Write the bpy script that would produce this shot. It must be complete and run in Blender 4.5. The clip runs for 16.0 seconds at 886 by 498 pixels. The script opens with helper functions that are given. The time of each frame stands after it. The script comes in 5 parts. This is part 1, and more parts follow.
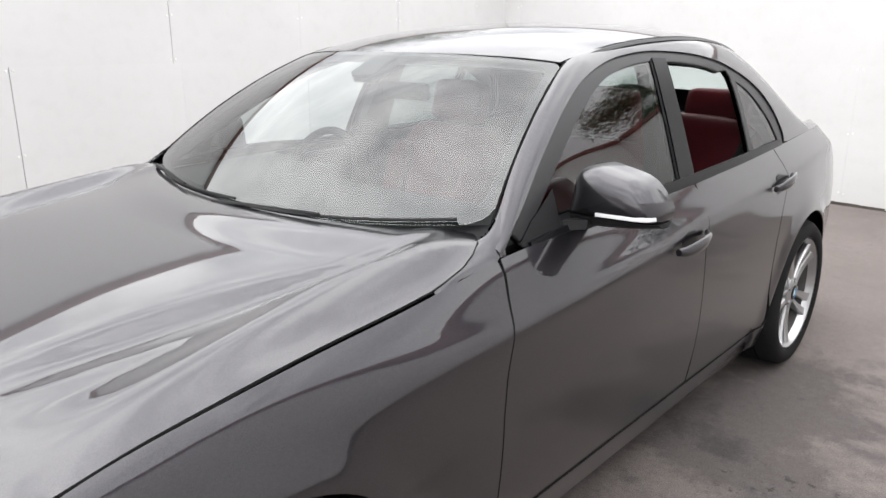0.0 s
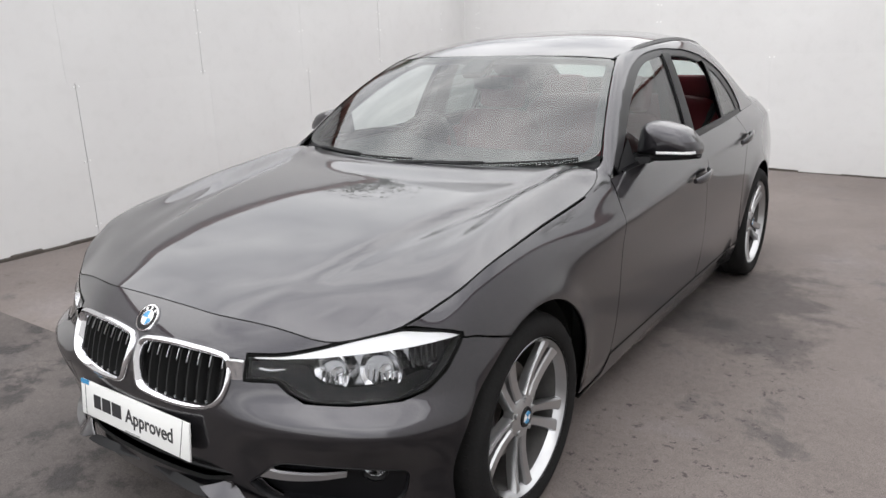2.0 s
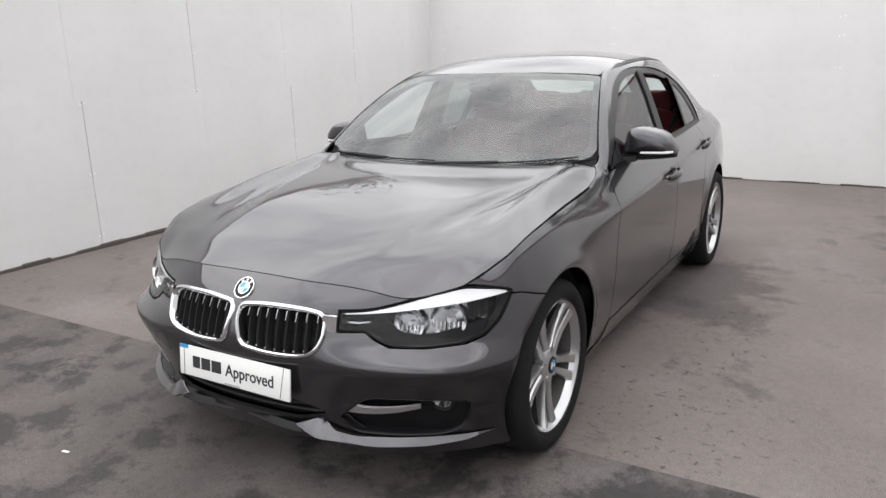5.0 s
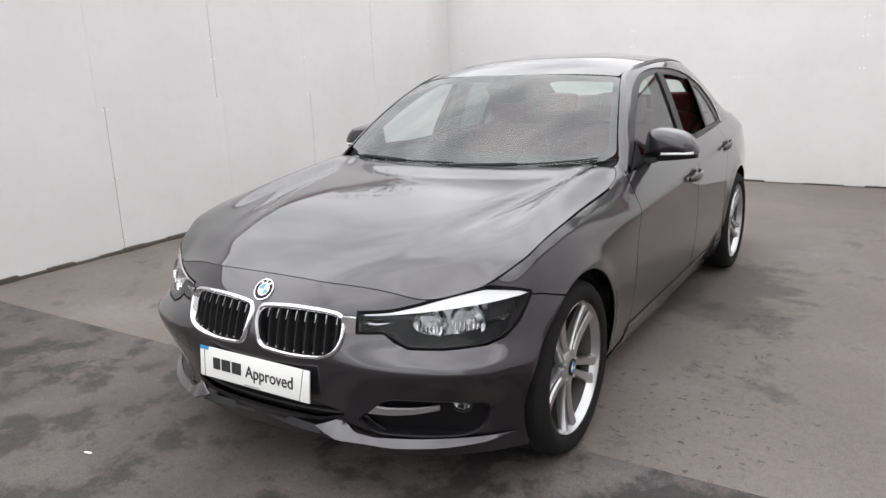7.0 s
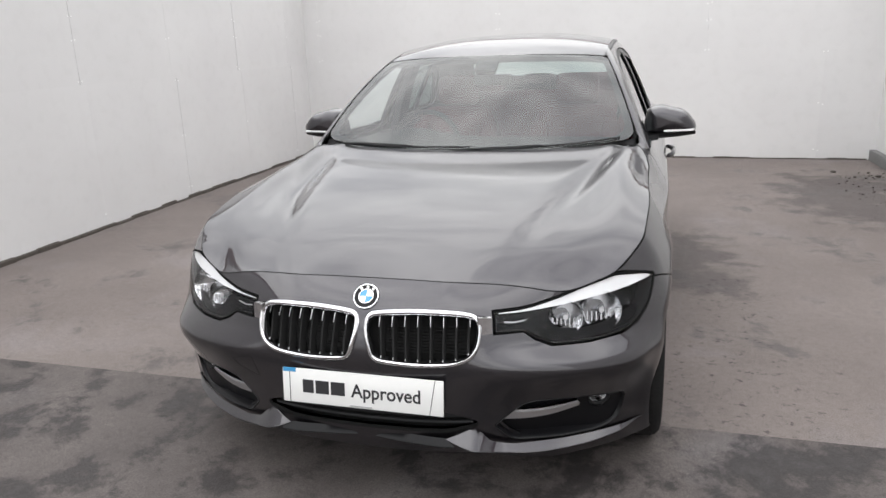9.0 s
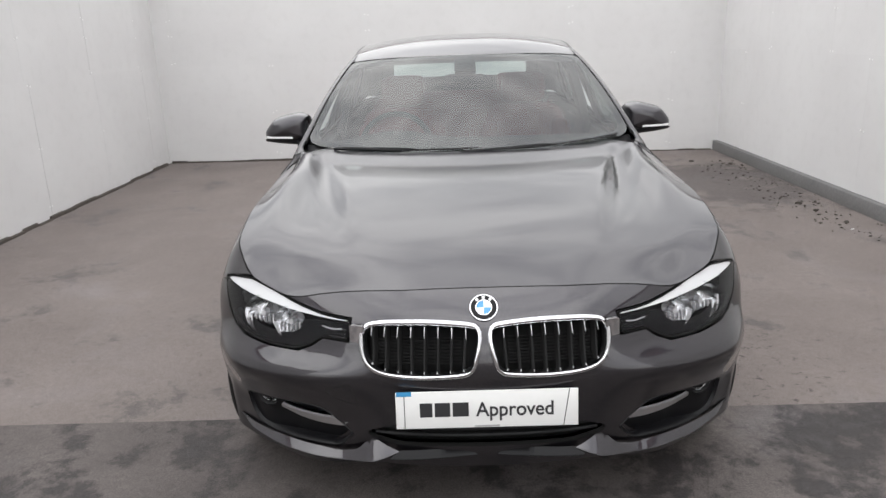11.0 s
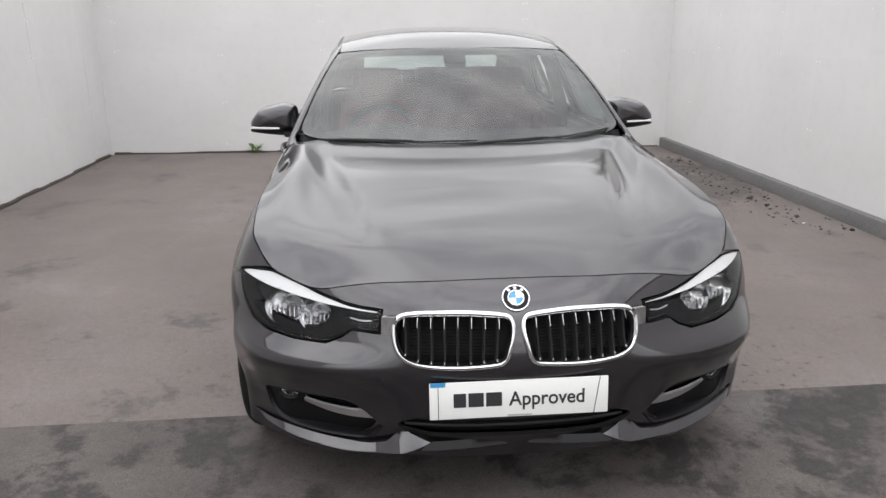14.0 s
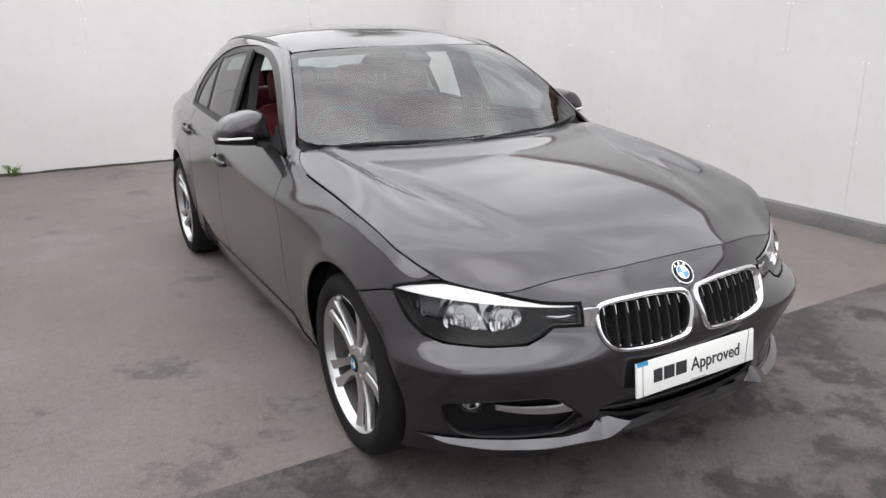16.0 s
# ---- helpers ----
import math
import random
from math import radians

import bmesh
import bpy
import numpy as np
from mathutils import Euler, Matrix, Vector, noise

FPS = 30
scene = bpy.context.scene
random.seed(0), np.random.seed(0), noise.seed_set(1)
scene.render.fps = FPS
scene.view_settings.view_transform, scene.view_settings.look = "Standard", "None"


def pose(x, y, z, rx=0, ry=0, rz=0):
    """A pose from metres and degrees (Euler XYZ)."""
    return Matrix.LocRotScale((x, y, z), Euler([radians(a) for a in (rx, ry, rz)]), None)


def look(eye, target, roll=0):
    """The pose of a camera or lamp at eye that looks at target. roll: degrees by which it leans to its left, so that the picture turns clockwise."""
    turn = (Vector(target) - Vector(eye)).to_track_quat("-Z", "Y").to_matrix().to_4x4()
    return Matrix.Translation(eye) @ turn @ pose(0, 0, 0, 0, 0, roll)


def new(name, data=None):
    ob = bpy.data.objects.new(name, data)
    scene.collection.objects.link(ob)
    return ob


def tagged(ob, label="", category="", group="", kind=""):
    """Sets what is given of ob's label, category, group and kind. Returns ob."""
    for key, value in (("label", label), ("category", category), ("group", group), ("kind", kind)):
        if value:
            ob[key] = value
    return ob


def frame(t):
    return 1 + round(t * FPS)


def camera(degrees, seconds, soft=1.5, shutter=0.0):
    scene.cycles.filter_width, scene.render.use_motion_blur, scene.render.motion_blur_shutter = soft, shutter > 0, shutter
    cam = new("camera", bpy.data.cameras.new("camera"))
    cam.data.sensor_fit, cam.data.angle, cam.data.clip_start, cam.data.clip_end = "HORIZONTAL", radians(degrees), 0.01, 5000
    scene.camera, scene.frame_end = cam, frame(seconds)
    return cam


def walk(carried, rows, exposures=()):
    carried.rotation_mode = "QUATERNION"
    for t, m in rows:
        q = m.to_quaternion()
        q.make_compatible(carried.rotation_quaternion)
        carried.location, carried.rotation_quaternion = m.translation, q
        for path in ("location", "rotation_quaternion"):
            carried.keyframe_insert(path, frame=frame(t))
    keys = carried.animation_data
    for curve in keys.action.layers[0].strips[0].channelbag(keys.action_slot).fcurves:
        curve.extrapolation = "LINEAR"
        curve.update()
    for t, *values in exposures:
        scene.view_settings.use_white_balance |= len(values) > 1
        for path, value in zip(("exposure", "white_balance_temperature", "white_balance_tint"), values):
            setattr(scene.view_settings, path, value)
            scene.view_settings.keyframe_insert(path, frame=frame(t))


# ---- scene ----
cam = camera(62.5, 16.0)
PATH = [
    (0, (1.752, -0.522, 1.408), (0.476, 0.911, 0.850), 0.36),
    (0.5, (1.806, -0.865, 1.425), (0.546, 0.578, 0.852), -1.02),
    (1, (1.788, -1.263, 1.436), (0.591, 0.228, 0.851), -1.51),
    (1.5, (1.810, -1.559, 1.428), (0.658, -0.022, 0.869), -1.22),
    (2, (1.819, -1.766, 1.441), (0.709, -0.197, 0.888), -1.69),
    (2.5, (1.763, -2.012, 1.424), (0.703, -0.404, 0.884), -1.74),
    (3, (1.799, -2.212, 1.433), (0.774, -0.578, 0.904), -1.55),
    (3.5, (1.841, -2.321, 1.447), (0.836, -0.673, 0.923), -1.72),
    (4, (1.819, -2.365, 1.441), (0.835, -0.700, 0.933), -1.82),
    (6.5, (1.819, -2.360, 1.446), (0.788, -0.720, 0.950), -1.94),
    (7, (1.816, -2.361, 1.429), (0.776, -0.725, 0.939), -2.18),
    (7.5, (1.679, -2.458, 1.443), (0.688, -0.796, 0.938), -1.52),
    (8, (1.435, -2.577, 1.445), (0.581, -0.843, 0.930), -3.05),
    (8.5, (1.171, -2.573, 1.419), (0.452, -0.785, 0.886), -3.26),
    (9, (0.820, -2.616, 1.443), (0.281, -0.769, 0.894), -2.16),
    (9.5, (0.462, -2.693, 1.457), (0.105, -0.800, 0.919), -2.39),
    (12, (-0.133, -2.593, 1.449), (-0.107, -0.676, 0.880), -1.37),
    (12.5, (-0.131, -2.592, 1.447), (-0.103, -0.675, 0.875), -1.36),
    (13, (-0.113, -2.586, 1.454), (-0.078, -0.671, 0.878), -1.10),
    (13.5, (-0.128, -2.582, 1.455), (-0.086, -0.668, 0.878), -0.89),
    (14, (-0.370, -2.625, 1.449), (-0.215, -0.716, 0.873), -0.54),
    (14.5, (-0.650, -2.590, 1.453), (-0.309, -0.708, 0.871), 0.74),
    (15, (-0.993, -2.456, 1.458), (-0.461, -0.619, 0.873), -0.65),
    (15.5, (-1.411, -2.391, 1.445), (-0.644, -0.633, 0.877), -0.81),
    (16, (-1.723, -2.191, 1.468), (-0.789, -0.525, 0.874), -0.96),
]
EXPOSURES = [(0, .37), (0.5, .27), (1.0, .10), (1.5, -.02), (8.5, -.04), (10.5, -.14), (13.5, -.18), (15, -.12), (16, -.05)]
walk(cam, [(t, look(eye, target, roll)) for t, eye, target, roll in PATH], EXPOSURES)

# ---- light: an overcast sky with broken cloud over an open yard ----
world = bpy.data.worlds.new("sky")
scene.world = world
world.use_nodes = True
wn, wl = world.node_tree.nodes, world.node_tree.links
wn.clear()
w_out = wn.new("ShaderNodeOutputWorld")
w_bg = wn.new("ShaderNodeBackground")
w_sky = wn.new("ShaderNodeTexSky")
w_sky.sky_type = 'NISHITA'
w_sky.sun_disc = False
SUN_EL, SUN_ROT = radians(70), radians(110)
w_sky.sun_elevation, w_sky.sun_rotation = SUN_EL, SUN_ROT
w_co = wn.new("ShaderNodeTexCoord")
w_map = wn.new("ShaderNodeMapping")
w_map.inputs["Scale"].default_value = (1.0, 1.0, 2.2)
w_noise = wn.new("ShaderNodeTexNoise")
w_noise.inputs["Scale"].default_value = 2.1
w_noise.inputs["Detail"].default_value = 7
w_noise.inputs["Roughness"].default_value = .60
w_noise.inputs["Distortion"].default_value = .35
w_ramp = wn.new("ShaderNodeValToRGB")
w_ramp.color_ramp.elements[0].position, w_ramp.color_ramp.elements[0].color = .37, (9.0, 9.1, 9.5, 1)
w_ramp.color_ramp.elements[1].position, w_ramp.color_ramp.elements[1].color = .61, (21, 20.9, 20.7, 1)
w_mix = wn.new("ShaderNodeMix")
w_mix.data_type = 'RGBA'
w_mix.inputs[0].default_value = .86
wl.new(w_co.outputs["Generated"], w_map.inputs[0])
wl.new(w_map.outputs[0], w_noise.inputs["Vector"])
wl.new(w_noise.outputs[0], w_ramp.inputs[0])
wl.new(w_sky.outputs[0], w_mix.inputs[6])
wl.new(w_ramp.outputs[0], w_mix.inputs[7])
# an overcast sky is three times as bright overhead as at the horizon, and a little brighter towards the hidden sun
w_sep, w_max, w_fall, w_mul = (wn.new("ShaderNode" + k) for k in ("SeparateXYZ", "Math", "Math", "VectorMath"))
w_max.operation, w_fall.operation, w_mul.operation = 'MAXIMUM', 'MULTIPLY_ADD', 'MULTIPLY'
w_max.inputs[1].default_value = 0
w_fall.inputs[1].default_value, w_fall.inputs[2].default_value = .98, .46
wl.new(w_co.outputs["Generated"], w_sep.inputs[0])
wl.new(w_sep.outputs[2], w_max.inputs[0])
wl.new(w_max.outputs[0], w_fall.inputs[0])
wl.new(w_mix.outputs[2], w_mul.inputs[0])
w_side, w_both = wn.new("ShaderNodeMath"), wn.new("ShaderNodeMath")
w_side.operation, w_both.operation = 'MULTIPLY_ADD', 'MULTIPLY'
w_side.inputs[1].default_value, w_side.inputs[2].default_value = -.16, 1.0
wl.new(w_sep.outputs[1], w_side.inputs[0])
w_west = wn.new("ShaderNodeMath")
w_west.operation = 'MULTIPLY_ADD'
w_west.inputs[1].default_value = -.14
wl.new(w_sep.outputs[0], w_west.inputs[0])
wl.new(w_side.outputs[0], w_west.inputs[2])
wl.new(w_west.outputs[0], w_both.inputs[0])
wl.new(w_fall.outputs[0], w_both.inputs[1])
wl.new(w_both.outputs[0], w_mul.inputs[1])
wl.new(w_mul.outputs[0], w_bg.inputs[0])
wl.new(w_bg.outputs[0], w_out.inputs[0])
w_bg.inputs[1].default_value = .129
sun = new("sun", bpy.data.lights.new("sun", 'SUN'))
sun.data.energy, sun.data.angle, sun.data.color = 1.2, radians(176), (1, .98, .975)
sun.matrix_world = look((0, 0, 20), (-20 * math.sin(SUN_ROT) / math.tan(SUN_EL), -20 * math.cos(SUN_ROT) / math.tan(SUN_EL), 0))


# ---- materials ----
def nodes_of(name):
    m = bpy.data.materials.new(name)
    m.use_nodes = True
    t = m.node_tree
    return m, t.nodes, t.links, t.nodes["Principled BSDF"]


def plain(name, color, rough=.5, metal=0.0, coat=0.0, spec=.5, grain=0.0, grain_scale=60, bump=0.0, vary=0.0):
    """A surface with a fine grain in colour and relief, and a slower variation."""
    m, n, l, p = nodes_of(name)
    p.inputs["Base Color"].default_value = (*color, 1)
    p.inputs["Roughness"].default_value, p.inputs["Metallic"].default_value = rough, metal
    p.inputs["Coat Weight"].default_value, p.inputs["Coat Roughness"].default_value = coat, .03
    p.inputs["Specular IOR Level"].default_value = spec
    if grain or vary or bump:
        co = n.new("ShaderNodeTexCoord")
        fine, slow = n.new("ShaderNodeTexNoise"), n.new("ShaderNodeTexNoise")
        fine.inputs["Scale"].default_value, fine.inputs["Detail"].default_value = grain_scale, 6
        slow.inputs["Scale"].default_value, slow.inputs["Detail"].default_value = grain_scale / 18, 4
        for t in (fine, slow):
            l.new(co.outputs["Object"], t.inputs["Vector"])
        mix = n.new("ShaderNodeMix")
        mix.data_type = 'RGBA'
        mix.blend_type = 'MULTIPLY'
        mix.inputs[0].default_value = 1
        mix.inputs[6].default_value = (*color, 1)
        mth = n.new("ShaderNodeMath")
        mth.operation = 'MULTIPLY_ADD'
        mth.inputs[1].default_value, mth.inputs[2].default_value = grain * 2, 1 - grain
        m2 = n.new("ShaderNodeMath")
        m2.operation = 'MULTIPLY_ADD'
        m2.inputs[1].default_value, m2.inputs[2].default_value = vary * 2, 1 - vary
        m3 = n.new("ShaderNodeMath")
        m3.operation = 'MULTIPLY'
        l.new(fine.outputs[0], mth.inputs[0])
        l.new(slow.outputs[0], m2.inputs[0])
        l.new(mth.outputs[0], m3.inputs[0])
        l.new(m2.outputs[0], m3.inputs[1])
        l.new(m3.outputs[0], mix.inputs[7])
        l.new(mix.outputs[2], p.inputs["Base Color"])
        if bump:
            b = n.new("ShaderNodeBump")
            b.inputs["Strength"].default_value, b.inputs["Distance"].default_value = bump, .004
            l.new(fine.outputs[0], b.inputs["Height"])
            l.new(b.outputs[0], p.inputs["Normal"])
    return m


def glass(name, tint, gloss_tint=(1, 1, 1), boost=1.0, rough=.012):
    m, n, l, p = nodes_of(name)
    n.remove(p)
    out = n["Material Output"]
    tr, gl, mx, fr = (n.new("ShaderNode" + k) for k in ("BsdfTransparent", "BsdfGlossy", "MixShader", "LayerWeight"))
    tr.inputs[0].default_value = (*tint, 1)
    gl.inputs["Color"].default_value = (*gloss_tint, 1)
    gl.inputs["Roughness"].default_value = rough
    # gloss by Schlick's rule
    f0 = ((boost - 1) / (boost + 1)) ** 2
    fr.inputs[0].default_value = .5
    pw, ma = n.new("ShaderNodeMath"), n.new("ShaderNodeMath")
    pw.operation, ma.operation = 'POWER', 'MULTIPLY_ADD'
    pw.inputs[1].default_value = 5
    ma.inputs[1].default_value, ma.inputs[2].default_value = 1 - f0, f0
    l.new(fr.outputs["Facing"], pw.inputs[0])
    l.new(pw.outputs[0], ma.inputs[0])
    l.new(ma.outputs[0], mx.inputs[0])
    l.new(tr.outputs[0], mx.inputs[1])
    l.new(gl.outputs[0], mx.inputs[2])
    l.new(mx.outputs[0], out.inputs[0])
    return m


def paint():
    m, n, l, p = nodes_of("grey_metallic_paint")
    co, fl = n.new("ShaderNodeTexCoord"), n.new("ShaderNodeTexVoronoi")
    fl.inputs["Scale"].default_value = 1400
    l.new(co.outputs["Object"], fl.inputs["Vector"])
    rp = n.new("ShaderNodeValToRGB")
    rp.color_ramp.elements[0].color, rp.color_ramp.elements[1].color = (.0195, .0180, .0212, 1), (.0500, .0462, .0540, 1)
    l.new(fl.outputs["Color"], rp.inputs[0])
    l.new(rp.outputs[0], p.inputs["Base Color"])
    p.inputs["Metallic"].default_value, p.inputs["Roughness"].default_value = .90, .33
    p.inputs["Coat Weight"].default_value, p.inputs["Coat Roughness"].default_value = 1.0, .012
    p.inputs["Coat IOR"].default_value = 1.66
    return m


def ground_material(name, base, dark, light, scale, wet, cover, damp=(), pitted=()):
    """Worn asphalt: a fine grit, broad light and dark patches, oily stains that are smoother."""
    m, n, l, p = nodes_of(name)
    co = n.new("ShaderNodeTexCoord")

    def noise_node(sc, detail, dist=0.0, rough=.6):
        t = n.new("ShaderNodeTexNoise")
        t.inputs["Scale"].default_value, t.inputs["Detail"].default_value = sc, detail
        t.inputs["Distortion"].default_value, t.inputs["Roughness"].default_value = dist, rough
        l.new(co.outputs["Object"], t.inputs["Vector"])
        return t

    def ramp(src, a, ca, b, cb):
        r = n.new("ShaderNodeValToRGB")
        r.color_ramp.elements[0].position, r.color_ramp.elements[0].color = a, (*ca, 1)
        r.color_ramp.elements[1].position, r.color_ramp.elements[1].color = b, (*cb, 1)
        l.new(src.outputs[0], r.inputs[0])
        return r

    def mix(a, b, f, kind='MIX'):
        x = n.new("ShaderNodeMix")
        x.data_type, x.blend_type = 'RGBA', kind
        l.new(a.outputs[0 if a.bl_idname != "ShaderNodeMix" else 2], x.inputs[6])
        l.new(b.outputs[0 if b.bl_idname != "ShaderNodeMix" else 2], x.inputs[7])
        if f is None:
            x.inputs[0].default_value = 1
        else:
            l.new(f.outputs[0], x.inputs[0])
        return x
    broad = ramp(noise_node(scale, 6, .1, .6), .32, base, .68, light)
    stain_f = ramp(noise_node(scale * 1.5, 12, .15, .74), .56 - cover, (0, 0, 0), .63 - cover, (.95, .95, .95))
    stain_c = ramp(noise_node(scale * 12, 6, 0, .7), .3, dark, .75, tuple(v * 1.6 for v in dark))
    a = mix(broad, stain_c, stain_f)
    spots_c = ramp(noise_node(scale * 9, 14, .1, .78), .565, (1, 1, 1), .64, (.50, .485, .475))
    spots_m = ramp(noise_node(scale * .62, 5, .3, .55), .52, (0, 0, 0), .66, (.9, .9, .9))
    fleck_f = ramp(noise_node(scale * 24, 10, 0, .8), .63, (1, 1, 1), .70, (.62, .61, .60))
    pale_f = ramp(noise_node(scale * .9, 7, .4, .62), .56, (1, 1, 1), .70, (1.13, 1.17, 1.23))
    spotted = mix(a, spots_c, None, 'MULTIPLY')
    a2 = mix(a, spotted, spots_m)
    a3 = mix(a2, fleck_f, None, 'MULTIPLY')
    b = mix(a3, pale_f, None, 'MULTIPLY')
    grit = noise_node(190, 6, 0, .75)
    grit_c = ramp(grit, .30, (.44, .44, .44), .70, (1.52, 1.50, 1.48))
    c = mix(b, grit_c, None, 'MULTIPLY')
    worn = ramp(noise_node(34, 5, 0, .7), .32, (.88, .88, .875), .68, (1.12, 1.12, 1.12))
    c2 = mix(c, worn, None, 'MULTIPLY')
    # damp and pitted places, each with a ragged outline
    ragged = noise_node(2.6, 10, .2, .68)

    def place(x, y, rx, ry, a, b):
        mp, ln, ad = n.new("ShaderNodeMapping"), n.new("ShaderNodeVectorMath"), n.new("ShaderNodeMath")
        mp.inputs["Location"].default_value = (-x / rx, -y / ry, 0)
        mp.inputs["Scale"].default_value = (1 / rx, 1 / ry, 0)
        ln.operation, ad.operation = 'LENGTH', 'MULTIPLY_ADD'
        l.new(co.outputs["Object"], mp.inputs[0])
        l.new(mp.outputs[0], ln.inputs[0])
        ad.inputs[1].default_value = 3.2
        l.new(ragged.outputs[0], ad.inputs[0])
        inv = n.new("ShaderNodeMath")
        inv.operation = 'MULTIPLY_ADD'
        inv.inputs[1].default_value, inv.inputs[2].default_value = -1, -.6
        l.new(ln.outputs["Value"], inv.inputs[0])
        l.new(inv.outputs[0], ad.inputs[2])
        return ramp(ad, a, (0, 0, 0), b, (1, 1, 1))
    for x, y, rx, ry in damp:
        tone = n.new("ShaderNodeRGB")
        tone.outputs[0].default_value = (.56, .56, .58, 1)
        c2 = mix(c2, mix(c2, tone, None, 'MULTIPLY'), place(x, y, rx, ry, .05, .45))
    pits = ramp(noise_node(21, 10, .1, .68), .575, (1, 1, 1), .625, (.40, .39, .39))
    for x, y, rx, ry in pitted:
        c2 = mix(c2, mix(c2, pits, None, 'MULTIPLY'), place(x, y, rx, ry, .0, .5))
    l.new(c2.outputs[2], p.inputs["Base Color"])
    rr = ramp(noise_node(scale * 1.5, 12, .15, .74), .50, (.82, .82, .82), .70, (wet, wet, wet))
    l.new(rr.outputs[0], p.inputs["Roughness"])
    bp = n.new("ShaderNodeBump")
    bp.inputs["Strength"].default_value, bp.inputs["Distance"].default_value = .5, .004
    l.new(grit.outputs[0], bp.inputs["Height"])
    l.new(bp.outputs[0], p.inputs["Normal"])
    return m


def wall_material():
    m, n, l, p = nodes_of("white_painted_board")
    co, info = n.new("ShaderNodeTexCoord"), n.new("ShaderNodeObjectInfo")
    t1, t2, t3 = (n.new("ShaderNodeTexNoise") for _ in range(3))
    for t, sc, d in ((t1, 1.1, 6), (t2, 9, 8), (t3, 140, 4)):
        t.inputs["Scale"].default_value, t.inputs["Detail"].default_value = sc, d
        l.new(co.outputs["Object"], t.inputs["Vector"])
    r1, r2 = n.new("ShaderNodeValToRGB"), n.new("ShaderNodeValToRGB")
    r1.color_ramp.elements[0].position, r1.color_ramp.elements[0].color = .3, (.66, .652, .648, 1)
    r1.color_ramp.elements[1].position, r1.color_ramp.elements[1].color = .7, (.71, .705, .70, 1)
    r2.color_ramp.elements[0].position, r2.color_ramp.elements[0].color = .30, (.97, .97, .967, 1)
    r2.color_ramp.elements[1].position, r2.color_ramp.elements[1].color = .50, (1, 1, 1, 1)
    l.new(t1.outputs[0], r1.inputs[0])
    l.new(t2.outputs[0], r2.inputs[0])
    mx = n.new("ShaderNodeMix")
    mx.data_type, mx.blend_type = 'RGBA', 'MULTIPLY'
    mx.inputs[0].default_value = 1
    l.new(r1.outputs[0], mx.inputs[6])
    l.new(r2.outputs[0], mx.inputs[7])
    hs = n.new("ShaderNodeHueSaturation")
    mr = n.new("ShaderNodeMapRange")
    mr.inputs[3].default_value, mr.inputs[4].default_value = .985, 1.015
    l.new(info.outputs["Random"], mr.inputs[0])
    l.new(mr.outputs[0], hs.inputs["Value"])
    l.new(mx.outputs[2], hs.inputs["Color"])
    l.new(hs.outputs[0], p.inputs["Base Color"])
    p.inputs["Roughness"].default_value = .62
    bp = n.new("ShaderNodeBump")
    bp.inputs["Strength"].default_value, bp.inputs["Distance"].default_value = .18, .003
    l.new(t3.outputs[0], bp.inputs["Height"])
    l.new(bp.outputs[0], p.inputs["Normal"])
    return m


PAINT = paint()
WALL = wall_material()
JOINT = plain("dark_joint", (.10, .10, .10), .9, grain=.2)
COPING = plain("red_brown_coping", (.15, .060, .045), .7, grain=.25, grain_scale=40, bump=.3, vary=.2)
KERB = plain("dark_painted_kerb", (.15, .147, .145), .75, grain=.3, grain_scale=50, bump=.4, vary=.3)
SCREW = plain("white_screw_cap", (.86, .86, .85), .4)
GROUND = ground_material("worn_asphalt", (.143, .122, .114), (.058, .050, .048), (.182, .157, .147), 1.1, .5, .004,
                         damp=((1.0, 2.2, .50, .85), (2.6, 4.4, .9, 1.3)), pitted=((1.15, .35, .55, .9), (1.2, 1.45, .35, .5)))
STRIP = ground_material("dark_asphalt", (.068, .059, .057), (.022, .019, .019), (.118, .103, .098), 1.5, .5, .068)
BLACK = plain("black_plastic", (.010, .010, .011), .6, spec=.3, grain=.2, grain_scale=300)
# also blackens painted panels' edges, for the shade in their gaps
LINER_AND_GAP = plain("black_liner_and_gap", (.006, .006, .006), .9, grain=.1)
GLOSS = plain("gloss_black", (.006, .006, .007), .30, spec=.2)
RUBBER = plain("rubber_seal", (.007, .007, .007), .8, spec=.08, grain=.2)
FRAME = plain("satin_black_frame", (.018, .018, .019), .34, spec=.4, grain=.1, grain_scale=200)
TYRE = plain("tyre_rubber", (.015, .0145, .0145), .85, spec=.14, grain=.3, grain_scale=120, bump=.25, vary=.2)
CHROME = plain("chrome", (.83, .83, .85), .07, 1.0)
SATIN = plain("satin_aluminium", (.60, .60, .61), .32, 1.0)
LAMP_BEZEL = plain("dark_lamp_bezel", (.012, .012, .013), .9, spec=0.0)
RIM = plain("silver_wheel_paint", (.47, .47, .475), .28, .85, coat=.5, grain=.05)
# darker than RIM: the shade inside the silver barrel is put into its colour
BARREL = plain("shaded_wheel_barrel", (.075, .072, .070), .6, .2, grain=.25, grain_scale=60, vary=.2)
DISC = plain("brake_disc_steel", (.30, .29, .28), .4, .9, grain=.15, grain_scale=90)
WHITE_LED = plain("pale_light_guide", (.93, .93, .94), .25, .2, coat=.8)
REFLECTOR = plain("lamp_reflector", (.80, .80, .81), .16, 1.0)
SHROUD = plain("lamp_shroud", (.26, .26, .27), .20, .95)
SCREEN = glass("windscreen_glass", (.50, .56, .545), boost=1.92)
SIDE_GLASS = glass("side_glass", (.32, .375, .36), boost=1.85)
REAR_GLASS = glass("rear_glass", (.82, .92, .89), boost=1.5)
LENS = glass("lamp_lens", (.95, .955, .96), boost=1.30, rough=.16)
